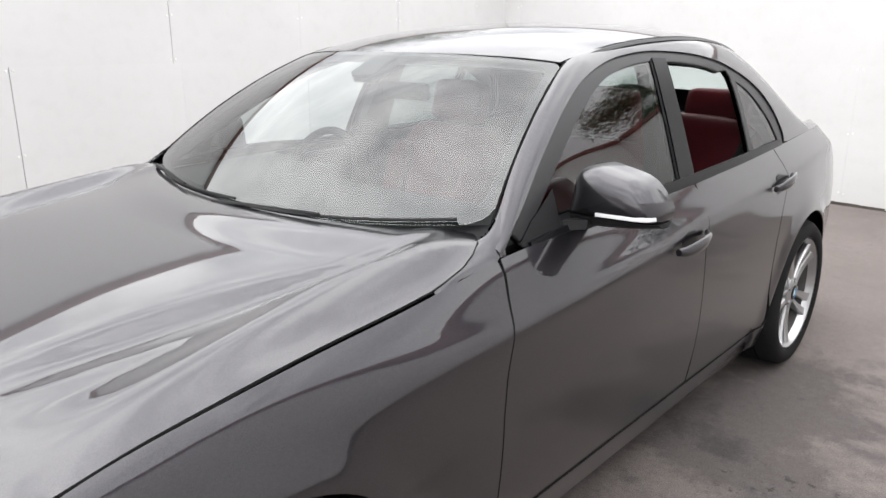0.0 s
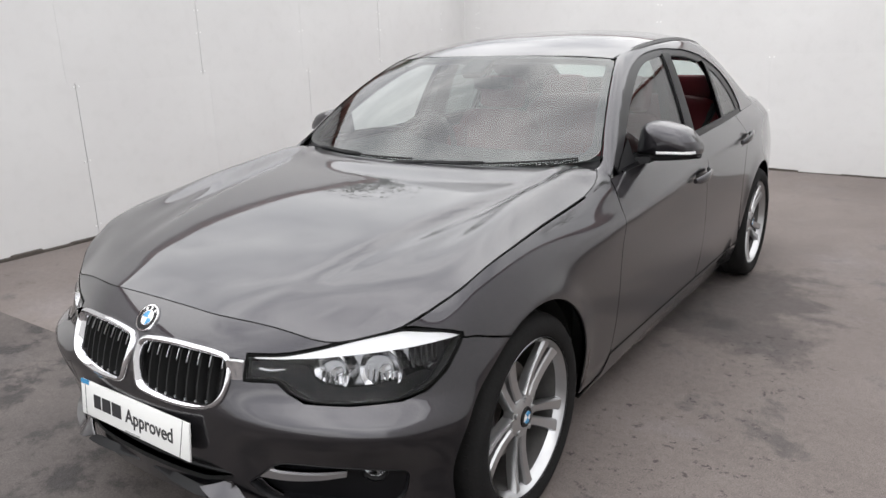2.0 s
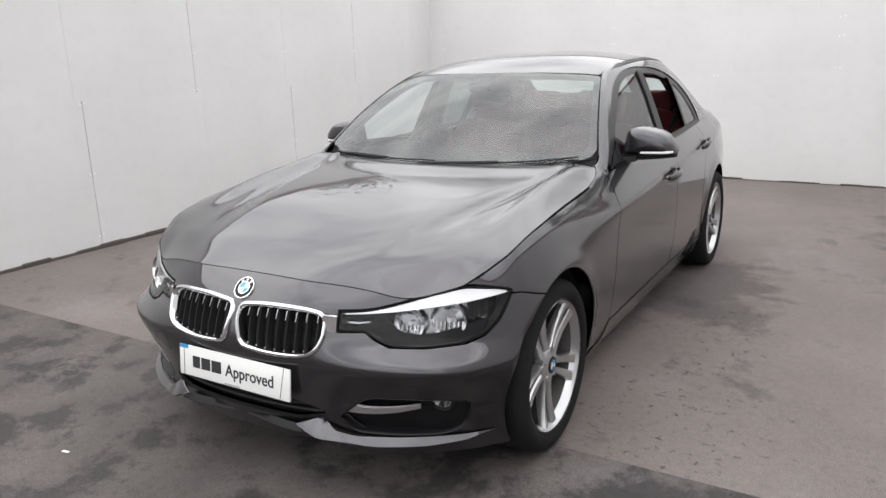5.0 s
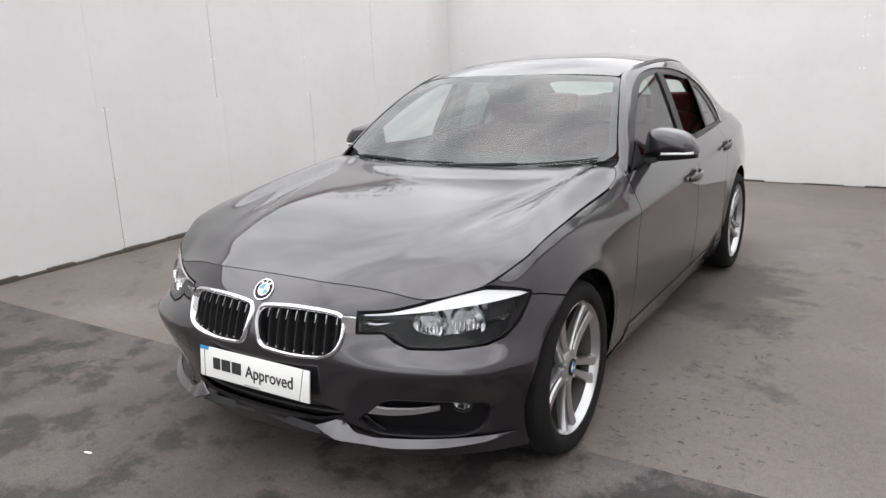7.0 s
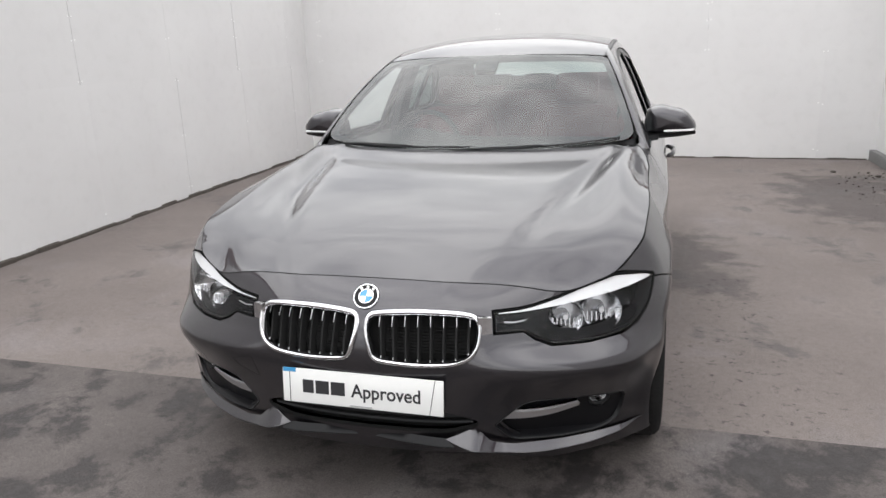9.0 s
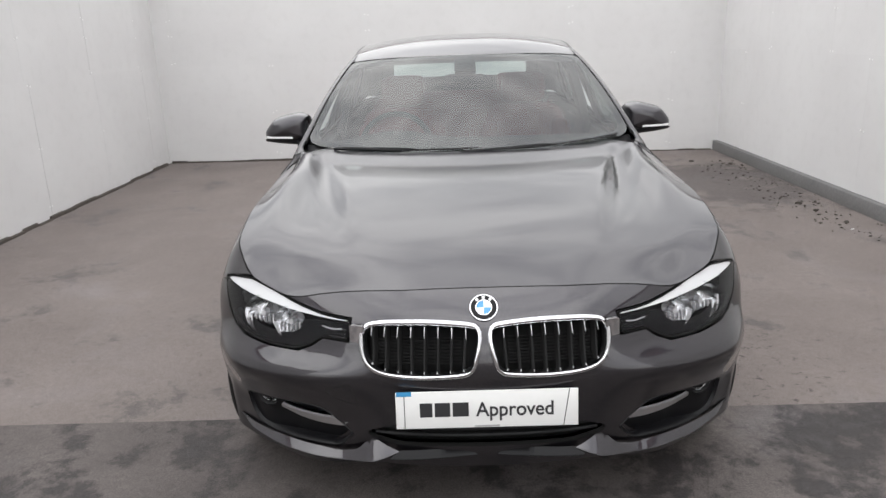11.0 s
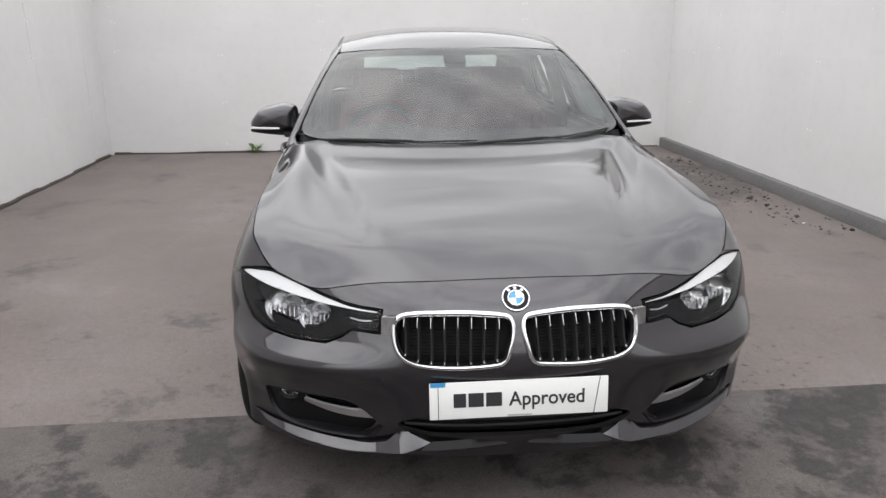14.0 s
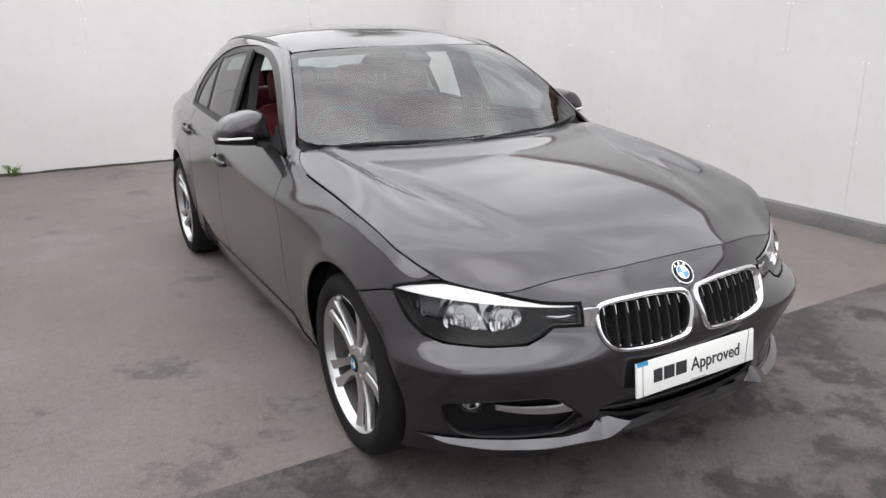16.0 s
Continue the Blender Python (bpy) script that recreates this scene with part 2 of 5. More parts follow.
RED_LENS = plain("red_lamp_lens", (.30, .012, .012), .1, coat=.8)
LEATHER = plain("red_leather", (.13, .006, .013), .45, grain=.18, grain_scale=160, bump=.25, vary=.15)
DASH = plain("black_soft_plastic", (.016, .016, .017), .7, grain=.2, grain_scale=200, bump=.2)
LINING = plain("grey_headlining", (.30, .30, .30), .95, grain=.1)
PLATE = plain("white_plate", (.74, .74, .725), .35, grain=.03, vary=.04)
INK = plain("black_ink", (.02, .02, .022), .5)
BLUE = plain("blue_enamel", (.05, .27, .52), .2, coat=.7)
WHITE = plain("white_enamel", (.80, .80, .80), .2, coat=.7)
BARK = plain("bark", (.10, .075, .055), .9, grain=.4, grain_scale=30, bump=.6)
LEAF = plain("leaf", (.045, .075, .02), .6, grain=.4, grain_scale=4)
WEED = plain("weed_leaf", (.10, .19, .035), .6, grain=.3, grain_scale=40)
GRIT_AND_GAP = plain("dark_grit_and_gap", (.07, .06, .052), .9, grain=.4, grain_scale=40)
PAPER = plain("white_scrap", (.75, .75, .74), .7, grain=.1)


# ---- the car's skin ----
class Curve:
    """A smooth curve through a few points (natural cubic spline), straight beyond its ends."""

    def __init__(self, *pts):
        self.x = np.array([p[0] for p in pts], float)
        self.y = np.array([p[1] for p in pts], float)
        n = len(pts)
        h = np.diff(self.x)
        a, b = np.eye(n), np.zeros(n)
        for i in range(1, n - 1):
            a[i, i - 1:i + 2] = h[i - 1], 2 * (h[i - 1] + h[i]), h[i]
            b[i] = 6 * ((self.y[i + 1] - self.y[i]) / h[i] - (self.y[i] - self.y[i - 1]) / h[i - 1])
        self.m = np.linalg.solve(a, b)

    def __call__(self, t):
        x, y, m = self.x, self.y, self.m
        if t <= x[0] or t >= x[-1]:
            i, j = (0, 1) if t <= x[0] else (-1, -2)
            h = x[j] - x[i]
            s = (y[j] - y[i]) / h - h / 6 * (2 * m[i] + m[j])
            return float(y[i] + s * (t - x[i]))
        i = int(np.searchsorted(x, t)) - 1
        h = x[i + 1] - x[i]
        a, b = (x[i + 1] - t) / h, (t - x[i]) / h
        return float(a * y[i] + b * y[i + 1] + ((a**3 - a) * m[i] + (b**3 - b) * m[i + 1]) * h * h / 6)


def smooth(a, b, t):
    t = min(1, max(0, (t - a) / (b - a)))
    return t * t * (3 - 2 * t)


# Plan of the body at its widest: from the middle of the nose, round the corner and along the flank.
PLAN = [(0, -.742), (.2, -.731), (.38, -.692), (.55, -.625), (.695, -.540), (.795, -.450), (.857, -.35), (.886, -.25), (.897, -.13), (.900, 0),
        (.897, .2), (.893, .5), (.893, 1.0), (.897, 1.7), (.902, 2.4), (.900, 2.75), (.882, 3.05), (.85, 3.30), (.79, 3.50), (.68, 3.62), (.4, 3.68), (0, 3.69)]
ARC = [0.0]
for _a, _b in zip(PLAN, PLAN[1:]):
    ARC.append(ARC[-1] + math.hypot(_b[0] - _a[0], _b[1] - _a[1]))
PX, PY = Curve(*[(s, p[0]) for s, p in zip(ARC, PLAN)]), Curve(*[(s, p[1]) for s, p in zip(ARC, PLAN)])
U_OF_Y = Curve(*[(p[1], s) for s, p in zip(ARC[3:19], PLAN[3:19])])
# Along the plan (by y, or by u at the nose): height of the top edge, and how far in it lies.
Z_TOP = Curve((0, .748), (.25, .747), (.45, .736), (.55, .722), (.64, .7085), (.70, .712), (.78, .7265), (.86, .743), (.95, .769), (1.05, .802), (1.15, .829), (1.27, .852), (1.40, .868), (1.57, .882), (1.82, .904), (2.02, .930), (2.32, .944), (2.9, .955), (3.6, .978), (4.1, .995), (4.6, 1.005), (5.0, 1.0), (6.0, .99))
INSET = Curve((0, .135), (.25, .114), (.45, .060), (.62, .016), (.74, .012), (.86, .014), (.95, .046), (1.05, .072), (1.15, .081), (1.27, .080), (1.40, .080), (1.57, .083), (1.82, .082), (2.02, .080), (2.32, .080), (2.9, .086), (3.6, .098), (4.1, .12), (4.6, .12), (5.0, .10), (6.0, .10))
Z_CREASE = Curve((1.2, .79), (1.9, .795), (2.9, .845), (3.7, .885), (4.7, .93))


def soft(d):
    """Nothing below zero, d above it, with a rounded knee."""
    return (d + math.hypot(d, .014)) / 2


def wrap(u, z):
    """The outer skin of nose, fenders, doors and tail, by arc length u of the plan (negative: the car's right) and height z."""
    s = abs(u)
    x, y = PX(s), PY(s)
    dx, dy = (PX(s + .002) - PX(s - .002)), (PY(s + .002) - PY(s - .002))
    if s < .002:
        dx, dy = 1.0, 0.0
    n = math.hypot(dx, dy)
    nx, ny = dy / n, -dx / n
    zt, zm = Z_TOP(s), .50 + .10 * smooth(.6, 1.4, s)
    o = 0.0
    if z > zm:
        t = (z - zm) / (zt - zm)
        p = 2.2 + 1.2 * smooth(.2, .75, s) * (1 - smooth(.8, 1.2, s)) + .7 * smooth(.9, 1.3, s)
        o -= INSET(s) * (t ** p if t < 1 else 1 + p * (t - 1))
    else:
        side = smooth(.7, 1.2, s)
        t = (zm - z)
        o -= smooth(1.1, 1.6, s) * (.035 * (t / .32) ** 2 + .10 * max(0, .27 - z)) + (1 - side) * (.03 * (max(0, t - .12) / .2) ** 2)
    # the shoulder of the nose: leaning back above its crease, undercut below
    lean = smooth(.22, .58, s) * (1 - smooth(.78, 1.10, s))
    d = z - (.512 - .012 * smooth(.3, .9, s))
    o -= lean * .12 * (d + math.hypot(d, .02))
    k = 1 + .4 * smooth(.52, .75, s)
    o += lean * (.043 * k * smooth(-.17, .0, d) * (1 - (soft(d - .006) - soft(d - .066)) / .060) - .004 - .018 * (k - 1))
    # the crease through the door handles, and the flares round the wheels
    if s > 1.1:
        d = z - Z_CREASE(s)
        o += .024 * smooth(1.25, 2.0, s) * (1 - smooth(4.6, 5.2, s)) * math.exp(-(math.hypot(d, .024) - .024) / (.034 if d > 0 else .060))
    for wy in (0, 2.81):
        r = math.hypot(y - wy, z - .325)
        o += .012 * math.exp(-((r - .375) / .055) ** 2) * smooth(.8, 1.0, s)
    x, y = x + nx * o, y + ny * o
    return (math.copysign(x, u) if abs(u) > 1e-9 else x, y, z)


# The hood: heights along the middle and along its side joint, and that joint's distance from the middle.
HOOD_MID = Curve((-.62, .742), (-.5, .786), (-.3, .838), (0, .889), (.3, .924), (.5, .937), (.7, .944))
_EDGE = [wrap(_u, Z_TOP(_u)) for _u in (.85, .91, .97, 1.04, 1.12, 1.22, 1.32, 1.52, 1.72, 1.87, 2.02)]
HOOD_SIDE_Z = Curve((-.62, .655), *[(p[1], p[2]) for p in _EDGE])
HOOD_SIDE_X = Curve((-.62, .69), *[(p[1], p[0]) for p in _EDGE])


HOOD_DROP = Curve((0, 0), (.4, 0), (.8, 0))
HOOD_FRONT = Curve(*[(p[0], -p[1]) for p in (wrap(_u, Z_TOP(_u)) for _u in (0, .15, .3, .45, .55, .64, .70, .78, .85))])


def HOOD_BACK(x):
    return HOOD_FRONT(x) - .16


WS_BASE_Y = Curve((-1, .765), (-.6, .618), (0, .545), (.6, .618), (1, .765))


def hood_rear(x):
    return WS_BASE_Y(min(1, abs(x) / .760)) + .004


def hood(x, y):
    m, e, xs = HOOD_MID(y), HOOD_SIDE_Z(y), HOOD_SIDE_X(y)
    a = abs(x) / xs
    z = m - (m - e) * (.14 * a ** 2 + .86 * a ** 5)
    # the two pressed ridges, and the rear edge that turns up towards the screen
    ridge = .495 + .235 * y
    swell = .024 * smooth(-.62, .15, y) * (1 - .5 * smooth(-.10, .0, y - hood_rear(x)))
    z += swell * (1 / (1 + math.exp((abs(x) - ridge) / .0125)) - .5 * (1 - smooth(.62, 1.0, a)))
    z += .044 * math.exp(-((xs - abs(x) - .105) / .075) ** 2) * smooth(-.3, .35, y) * (1 - smooth(.55, .80, y))
    z += .007 * smooth(-.5, .2, y) * math.exp(-((abs(x) - ridge - .095) / .035) ** 2) * (1 - smooth(-.10, .0, y - hood_rear(x)))
    z += .024 * smooth(-.22, .0, y - hood_rear(x))
    z += HOOD_DROP(min(.751, abs(x))) * smooth(HOOD_BACK(abs(x)), HOOD_FRONT(abs(x)), -y)
    return (x, y, z)


WS_TOP_Y = Curve((-1, 1.305), (-.6, 1.225), (0, 1.185), (.6, 1.225), (1, 1.305))


def windscreen(s, t):
    """s: -1 to 1 across, t: 0 at the scuttle to 1 at the roof."""
    a = abs(s)
    base = Vector((s * .760, WS_BASE_Y(s), .964 + .030 * a ** 3))
    top = Vector((s * .586, WS_TOP_Y(s), 1.364 - .026 * a ** 2.5))
    p = base.lerp(top, t) + Vector((0, -.5, .85)) * (.030 * 4 * t * (1 - t))
    return tuple(p)


# the hood's front edge lies on the nose and over the lamps
HOOD_DROP = Curve(*[(p[0], p[2] - .001 - hood(p[0], p[1])[2]) for p in (wrap(_u, Z_TOP(_u)) for _u in (0, .15, .3, .45, .55, .64, .70, .78, .85))])

ROOF_Z = Curve((1.15, 1.348), (1.3, 1.390), (1.5, 1.429), (1.8, 1.458), (2.1, 1.465), (2.4, 1.448), (2.65, 1.400), (2.85, 1.33), (3.2, 1.2))
ROOF_X = Curve((1.15, .57), (1.3, .580), (1.6, .585), (2.0, .585), (2.4, .575), (2.8, .55), (3.2, .53))


def roof(x, y):
    return (x, y, ROOF_Z(y) - .053 * (abs(x) / ROOF_X(y)) ** 2.6)


def rear_screen(s, t):
    a = abs(s)
    top = Vector((s * .54, 2.72 - .05 * a * a, 1.350 - .03 * a ** 2.5))
    base = Vector((s * .62, 3.28 - .12 * a * a, 1.035 - .012 * a * a))
    return tuple(top.lerp(base, t) + Vector((0, .5, .85)) * (.025 * 4 * t * (1 - t)))


# Upper edge of the cabin's side: screen edge, roof edge, rear screen edge.
_SCREEN = [windscreen(1.0, _t) for _t in (0, .2, .4, .6, .8, 1.0)]
UP_X = Curve((.64, .762), *[(p[1], p[0]) for p in _SCREEN], (1.6, .578), (2.0, .585), (2.4, .575), (2.67, .548), (2.9, .575), (3.18, .622), (3.4, .66))
UP_Z = Curve((.64, .905), *[(p[1], p[2]) for p in _SCREEN], (1.6, 1.385), (2.0, 1.404), (2.4, 1.388), (2.67, 1.337), (2.9, 1.212), (3.18, 1.032), (3.4, 1.0))


def cabin(y, w):
    """The side of the cabin from the waist (w = 0) to the roof's edge (w = 1)."""
    u = U_OF_Y(y)
    bx, by, bz = wrap(u, Z_TOP(u))
    ux, uz = UP_X(y), UP_Z(y)
    cx, cz = bx - (uz - bz) * .40 + .012, bz + (uz - bz) * .97
    a, b, c = (1 - w) ** 2, 2 * w * (1 - w), w * w
    cx = max(cx, ux)
    return (a * bx + b * cx + c * ux, y, a * bz + b * cz + c * uz)


def cabin_w(y, z):
    lo, hi = -.2, 1.0
    for _ in range(26):
        mid = (lo + hi) / 2
        lo, hi = (mid, hi) if cabin(y, mid)[2] < z else (lo, mid)
    return lo


# ---- building helpers ----
def link_mesh(name, verts, faces, material, parent=None, label="", normals=None, flat=False, edge_material=None, first_edge=0):
    me = bpy.data.meshes.new(name)
    me.from_pydata([tuple(v) for v in verts], [], faces)
    me.materials.append(material)
    if edge_material is not None:
        me.materials.append(edge_material)
        me.polygons.foreach_set("material_index", [int(k >= first_edge) for k in range(len(me.polygons))])
    me.polygons.foreach_set("use_smooth", [not flat] * len(me.polygons))
    me.update()
    if normals is not None:
        me.normals_split_custom_set([tuple(v) for v in normals])
    ob = new(name, me)
    if parent is not None:
        ob.parent = parent
    return tagged(ob, label)


def part(name, bm, material, parent, label="", smooth_angle=35):
    """Links a bmesh as one mesh object under a thing or a part."""
    me = bpy.data.meshes.new(name)
    bm.normal_update()
    for f in bm.faces:
        f.smooth = True
    for e in bm.edges:
        if len(e.link_faces) == 2 and e.calc_face_angle(0) > radians(smooth_angle):
            e.smooth = False
    bm.to_mesh(me)
    bm.free()
    me.materials.append(material)
    ob = new(name, me)
    if parent is not None:
        ob.parent = parent
    return tagged(ob, label)


def thing(name, label, category, at=None, group=""):
    ob = new(name)
    if at is not None:
        ob.matrix_basis = at
    return tagged(ob, label, category, group)


def add_box(bm, lo, hi, bevel=.0, m=None, segments=2):
    c = [(a + b) / 2 for a, b in zip(lo, hi)]
    s = [b - a for a, b in zip(lo, hi)]
    geo = bmesh.ops.create_cube(bm, size=1, matrix=Matrix.Translation(c) @ Matrix.Diagonal((*s, 1)))
    vs = geo["verts"]
    if bevel:
        es = {e for v in vs for e in v.link_edges}
        r = bmesh.ops.bevel(bm, geom=list(es), offset=bevel, segments=segments, affect='EDGES', profile=.5)
        vs = list({v for f in r["faces"] for v in f.verts} | {v for v in vs if v.is_valid})
    if m is not None:
        bmesh.ops.transform(bm, matrix=m, verts=[v for v in vs if v.is_valid])


def add_rings(bm, rings, closed=True, cap=True, loop=False):
    """Skins a row of rings (lists of points)."""
    vs = [[bm.verts.new(p) for p in r] for r in rings]
    n = len(rings[0])
    pairs = list(zip(vs, vs[1:])) + ([(vs[-1], vs[0])] if loop else [])
    for a, b in pairs:
        for i in range(n if closed else n - 1):
            j = (i + 1) % n
            bm.faces.new((a[i], a[j], b[j], b[i]))
    if cap and not loop:
        bm.faces.new(vs[0][::-1])
        bm.faces.new(vs[-1])
    return vs


def add_tube(bm, pts, radius, n=8):
    pts = [Vector(p) for p in pts]
    rings = []
    for i, p in enumerate(pts):
        d = (pts[min(i + 1, len(pts) - 1)] - pts[max(i - 1, 0)]).normalized()
        a = d.cross(Vector((0, 0, 1)) if abs(d.z) < .9 else Vector((1, 0, 0))).normalized()
        b = d.cross(a)
        r = radius[i] if isinstance(radius, (list, tuple)) else radius
        rings.append([p + (a * math.cos(k * math.tau / n) + b * math.sin(k * math.tau / n)) * r for k in range(n)])
    add_rings(bm, rings)
    bmesh.ops.recalc_face_normals(bm, faces=bm.faces)


def lathe(bm, profile, n=48):
    """Turns (radius, along) pairs about the x axis, closed into a ring."""
    rings = []
    for k in range(n):
        a = k * math.tau / n
        rings.append([(h, r * math.cos(a), r * math.sin(a)) for r, h in profile])
    add_rings(bm, rings, closed=False, cap=False, loop=True)
    bmesh.ops.recalc_face_normals(bm, faces=bm.faces)


# ---- panels laid on the car's skin ----
def normal_on(S, a, b):
    e = .0015
    p = Vector(S(a, b))
    n = (Vector(S(a + e, b)) - Vector(S(a - e, b))).cross(Vector(S(a, b + e)) - Vector(S(a, b - e)))
    if n.length < 1e-12:
        return Vector((0, 0, 1))
    n.normalize()
    c = Vector((0, min(max(p.y, .1), 3.2), .45))
    return n if n.dot(p - c) > 0 else -n


def flip(S):
    """The same skin on the car's other side."""
    def T(a, b):
        x, y, z = S(a, b)
        return (-x, y, z)
    return T


def rounded(*pts, n=6):
    """A closed outline of (a, b) or (a, b, radius) corners."""
    out, m = [], len(pts)
    for i, p in enumerate(pts):
        r = p[2] if len(p) > 2 else 0
        q = Vector(p[:2])
        if r == 0:
            out.append(q)
            continue
        a, b = Vector(pts[i - 1][:2]) - q, Vector(pts[(i + 1) % m][:2]) - q
        ra, rb = min(r, a.length * .48), min(r, b.length * .48)
        s, e = q + a.normalized() * ra, q + b.normalized() * rb
        for k in range(n + 1):
            t = k / n
            out.append((1 - t) ** 2 * s + 2 * t * (1 - t) * q + t * t * e)
    return out


def densify(poly, step):
    out = []
    for i, p in enumerate(poly):
        q = poly[(i + 1) % len(poly)]
        p, q = Vector(p[:2]), Vector(q[:2])
        k = max(1, math.ceil((q - p).length / step))
        out += [p.lerp(q, j / k) for j in range(k)]
    clean = []
    for p in out:
        if not clean or (p - clean[-1]).length > 1e-4:
            clean.append(p)
    if (clean[0] - clean[-1]).length < 1e-4:
        clean.pop()
    return clean


def inside(poly, P):
    """Which of the points P (n x 2) lie within the polygon."""
    x, y = P[:, 0], P[:, 1]
    res = np.zeros(len(P), bool)
    n = len(poly)
    for i in range(n):
        (x1, y1), (x2, y2) = poly[i], poly[(i + 1) % n]
        if abs(y2 - y1) < 1e-12:
            continue
        hit = ((y1 > y) != (y2 > y)) & (x < (x2 - x1) * (y - y1) / (y2 - y1) + x1)
        res ^= hit
    return res


def clearance(poly, P):
    best = np.full(len(P), 9.0)
    n = len(poly)
    for i in range(n):
        a, b = np.array(poly[i]), np.array(poly[(i + 1) % n])
        d = b - a
        t = np.clip(((P - a) @ d) / max(1e-12, d @ d), 0, 1)
        best = np.minimum(best, np.linalg.norm(P - (a + t[:, None] * d), axis=1))
    return best


def panel(name, S, outline, material, parent, label="", holes=(), step=.03, edge=.018, depth=.012, lift=0.0, hole_depth=None, scale=(1, 1), rim=None):
    """A sheet with turned-in edges, cut to an outline (and holes) on the skin S."""
    from mathutils import geometry
    loops = [densify([(p[0], p[1]) for p in o], edge) for o in (outline, *holes)]
    loops = [[(p[0], p[1]) for p in lp] for lp in loops]
    A = np.array(loops[0])
    lo, hi = A.min(0), A.max(0)
    gx, gy = np.arange(lo[0] + step * .37, hi[0], step / scale[0]), np.arange(lo[1] + step * .41, hi[1], step / scale[1])
    G = np.array([(a + (.5 * step / scale[0] if j % 2 else 0), b) for j, b in enumerate(gy) for a in gx]) if len(gx) and len(gy) else np.zeros((0, 2))
    if len(G):
        keep = inside(loops[0], G) & (clearance(loops[0], G) > step * .45 / max(scale))
        for h in loops[1:]:
            keep &= ~inside(h, G) & (clearance(h, G) > step * .45 / max(scale))
        G = G[keep]
    pts, edges = [], []
    for lp in loops:
        k = len(pts)
        pts += lp
        edges += [(k + i, k + (i + 1) % len(lp)) for i in range(len(lp))]
    nb = len(pts)
    pts += [tuple(p) for p in G]
    V, E, F, ov, _, _ = geometry.delaunay_2d_cdt([Vector(p) for p in pts], edges, [], 0, 1e-6)
    P2 = np.array([tuple(v) for v in V])
    T = np.array([f for f in F if len(f) == 3])
    C = P2[T].mean(1)
    ok = inside(loops[0], C)
    for h in loops[1:]:
        ok &= ~inside(h, C)
    T = T[ok]
    N = [normal_on(S, a, b) for a, b in P2]
    P3 = [Vector(S(a, b)) + n * lift for (a, b), n in zip(P2, N)]
    faces, normals = [], []
    for i, j, k in T:
        n = (P3[j] - P3[i]).cross(P3[k] - P3[i])
        t = (int(i), int(j), int(k)) if n.dot(N[i]) > 0 else (int(i), int(k), int(j))
        faces.append(t)
        normals += [N[q] for q in t]
    n_sheet = len(faces)
    # turned-in edges
    used = {}
    for t in faces:
        for a, b in ((t[0], t[1]), (t[1], t[2]), (t[2], t[0])):
            used[(a, b)] = 1
    verts = list(P3)
    low = {}
    holeset = set()
    for li, h in enumerate(loops[1:]):
        holeset |= {(round(p[0], 5), round(p[1], 5)) for p in h}
    hd = depth if hole_depth is None else hole_depth
    for a, b in list(used):
        if (b, a) in used:
            continue
        for v in (a, b):
            if v not in low:
                low[v] = len(verts)
                dd = hd if (round(float(P2[v][0]), 5), round(float(P2[v][1]), 5)) in holeset else depth
                verts.append(P3[v] - N[v] * dd)
        q = (b, a, low[a], low[b])
        fn = (verts[a] - verts[b]).cross(verts[low[b]] - verts[b])
        fn = fn.normalized() if fn.length > 1e-12 else N[a]
        out = -fn
        faces.append(q)
        w = [(N[b] * .5 + out * .5).normalized(), (N[a] * .5 + out * .5).normalized(), out, out]
        normals += w
    # edges of painted sheets go black, standing in for shade between panels
    return link_mesh(name, verts, faces, material, parent, label, normals, edge_material=(rim or LINER_AND_GAP) if material is PAINT else None, first_edge=n_sheet)


def bead(name, S, outline, profile, material, parent, label="", step=.012, is_open=False):
    """Sweeps a small profile of (inwards, outwards) pairs along an outline on the skin S."""
    lp = densify([(p[0], p[1]) for p in outline], step) if not is_open else None
    if is_open:
        lp = []
        for a, b in zip(outline, outline[1:]):
            a, b = Vector(a[:2]), Vector(b[:2])
            k = max(1, math.ceil((b - a).length / step))
            lp += [a.lerp(b, j / k) for j in range(k)]
        lp.append(Vector(outline[-1][:2]))
    m = len(lp)
    area = sum(lp[i - 1][0] * lp[i][1] - lp[i][0] * lp[i - 1][1] for i in range(m))
    sg = 1 if area > 0 else -1
    rings = []
    for i, p in enumerate(lp):
        a, b = lp[i - 1] if (i or not is_open) else lp[0], lp[(i + 1) % m] if (i < m - 1 or not is_open) else lp[-1]
        t = Vector((b[0] - a[0], b[1] - a[1])).normalized()
        inn = Vector((-t.y, t.x)) * sg
        ring = []
        for d, h in profile:
            q = p + inn * d
            base = Vector(S(q[0], q[1]))
            ring.append(base + normal_on(S, q[0], q[1]) * h)
        rings.append(ring)
    bm = bmesh.new()
    add_rings(bm, rings, closed=True, cap=is_open, loop=not is_open)
    bmesh.ops.recalc_face_normals(bm, faces=bm.faces)
    return part(name, bm, material, parent, label, 50)


# ---- the setting ----
def wall_x(y):
    return -3.63 - .012 * y


BACK_Y, RIGHT_X, TOP = 6.54, 3.20, 2.72


def back_y(x):
    return BACK_Y - .040 * x


bm = bmesh.new()
bmesh.ops.create_grid(bm, x_segments=40, y_segments=40, size=150)
tagged(part("ground", bm, GROUND, None), "worn grey-brown asphalt yard with dark oily stains", "ground", kind="structure")
bm = bmesh.new()
add_box(bm, (-3.64, -9, -.05), (3.6, -.01, .004))
tagged(part("road", bm, STRIP, None), "darker patched asphalt strip in front of the bay", "road", kind="structure")


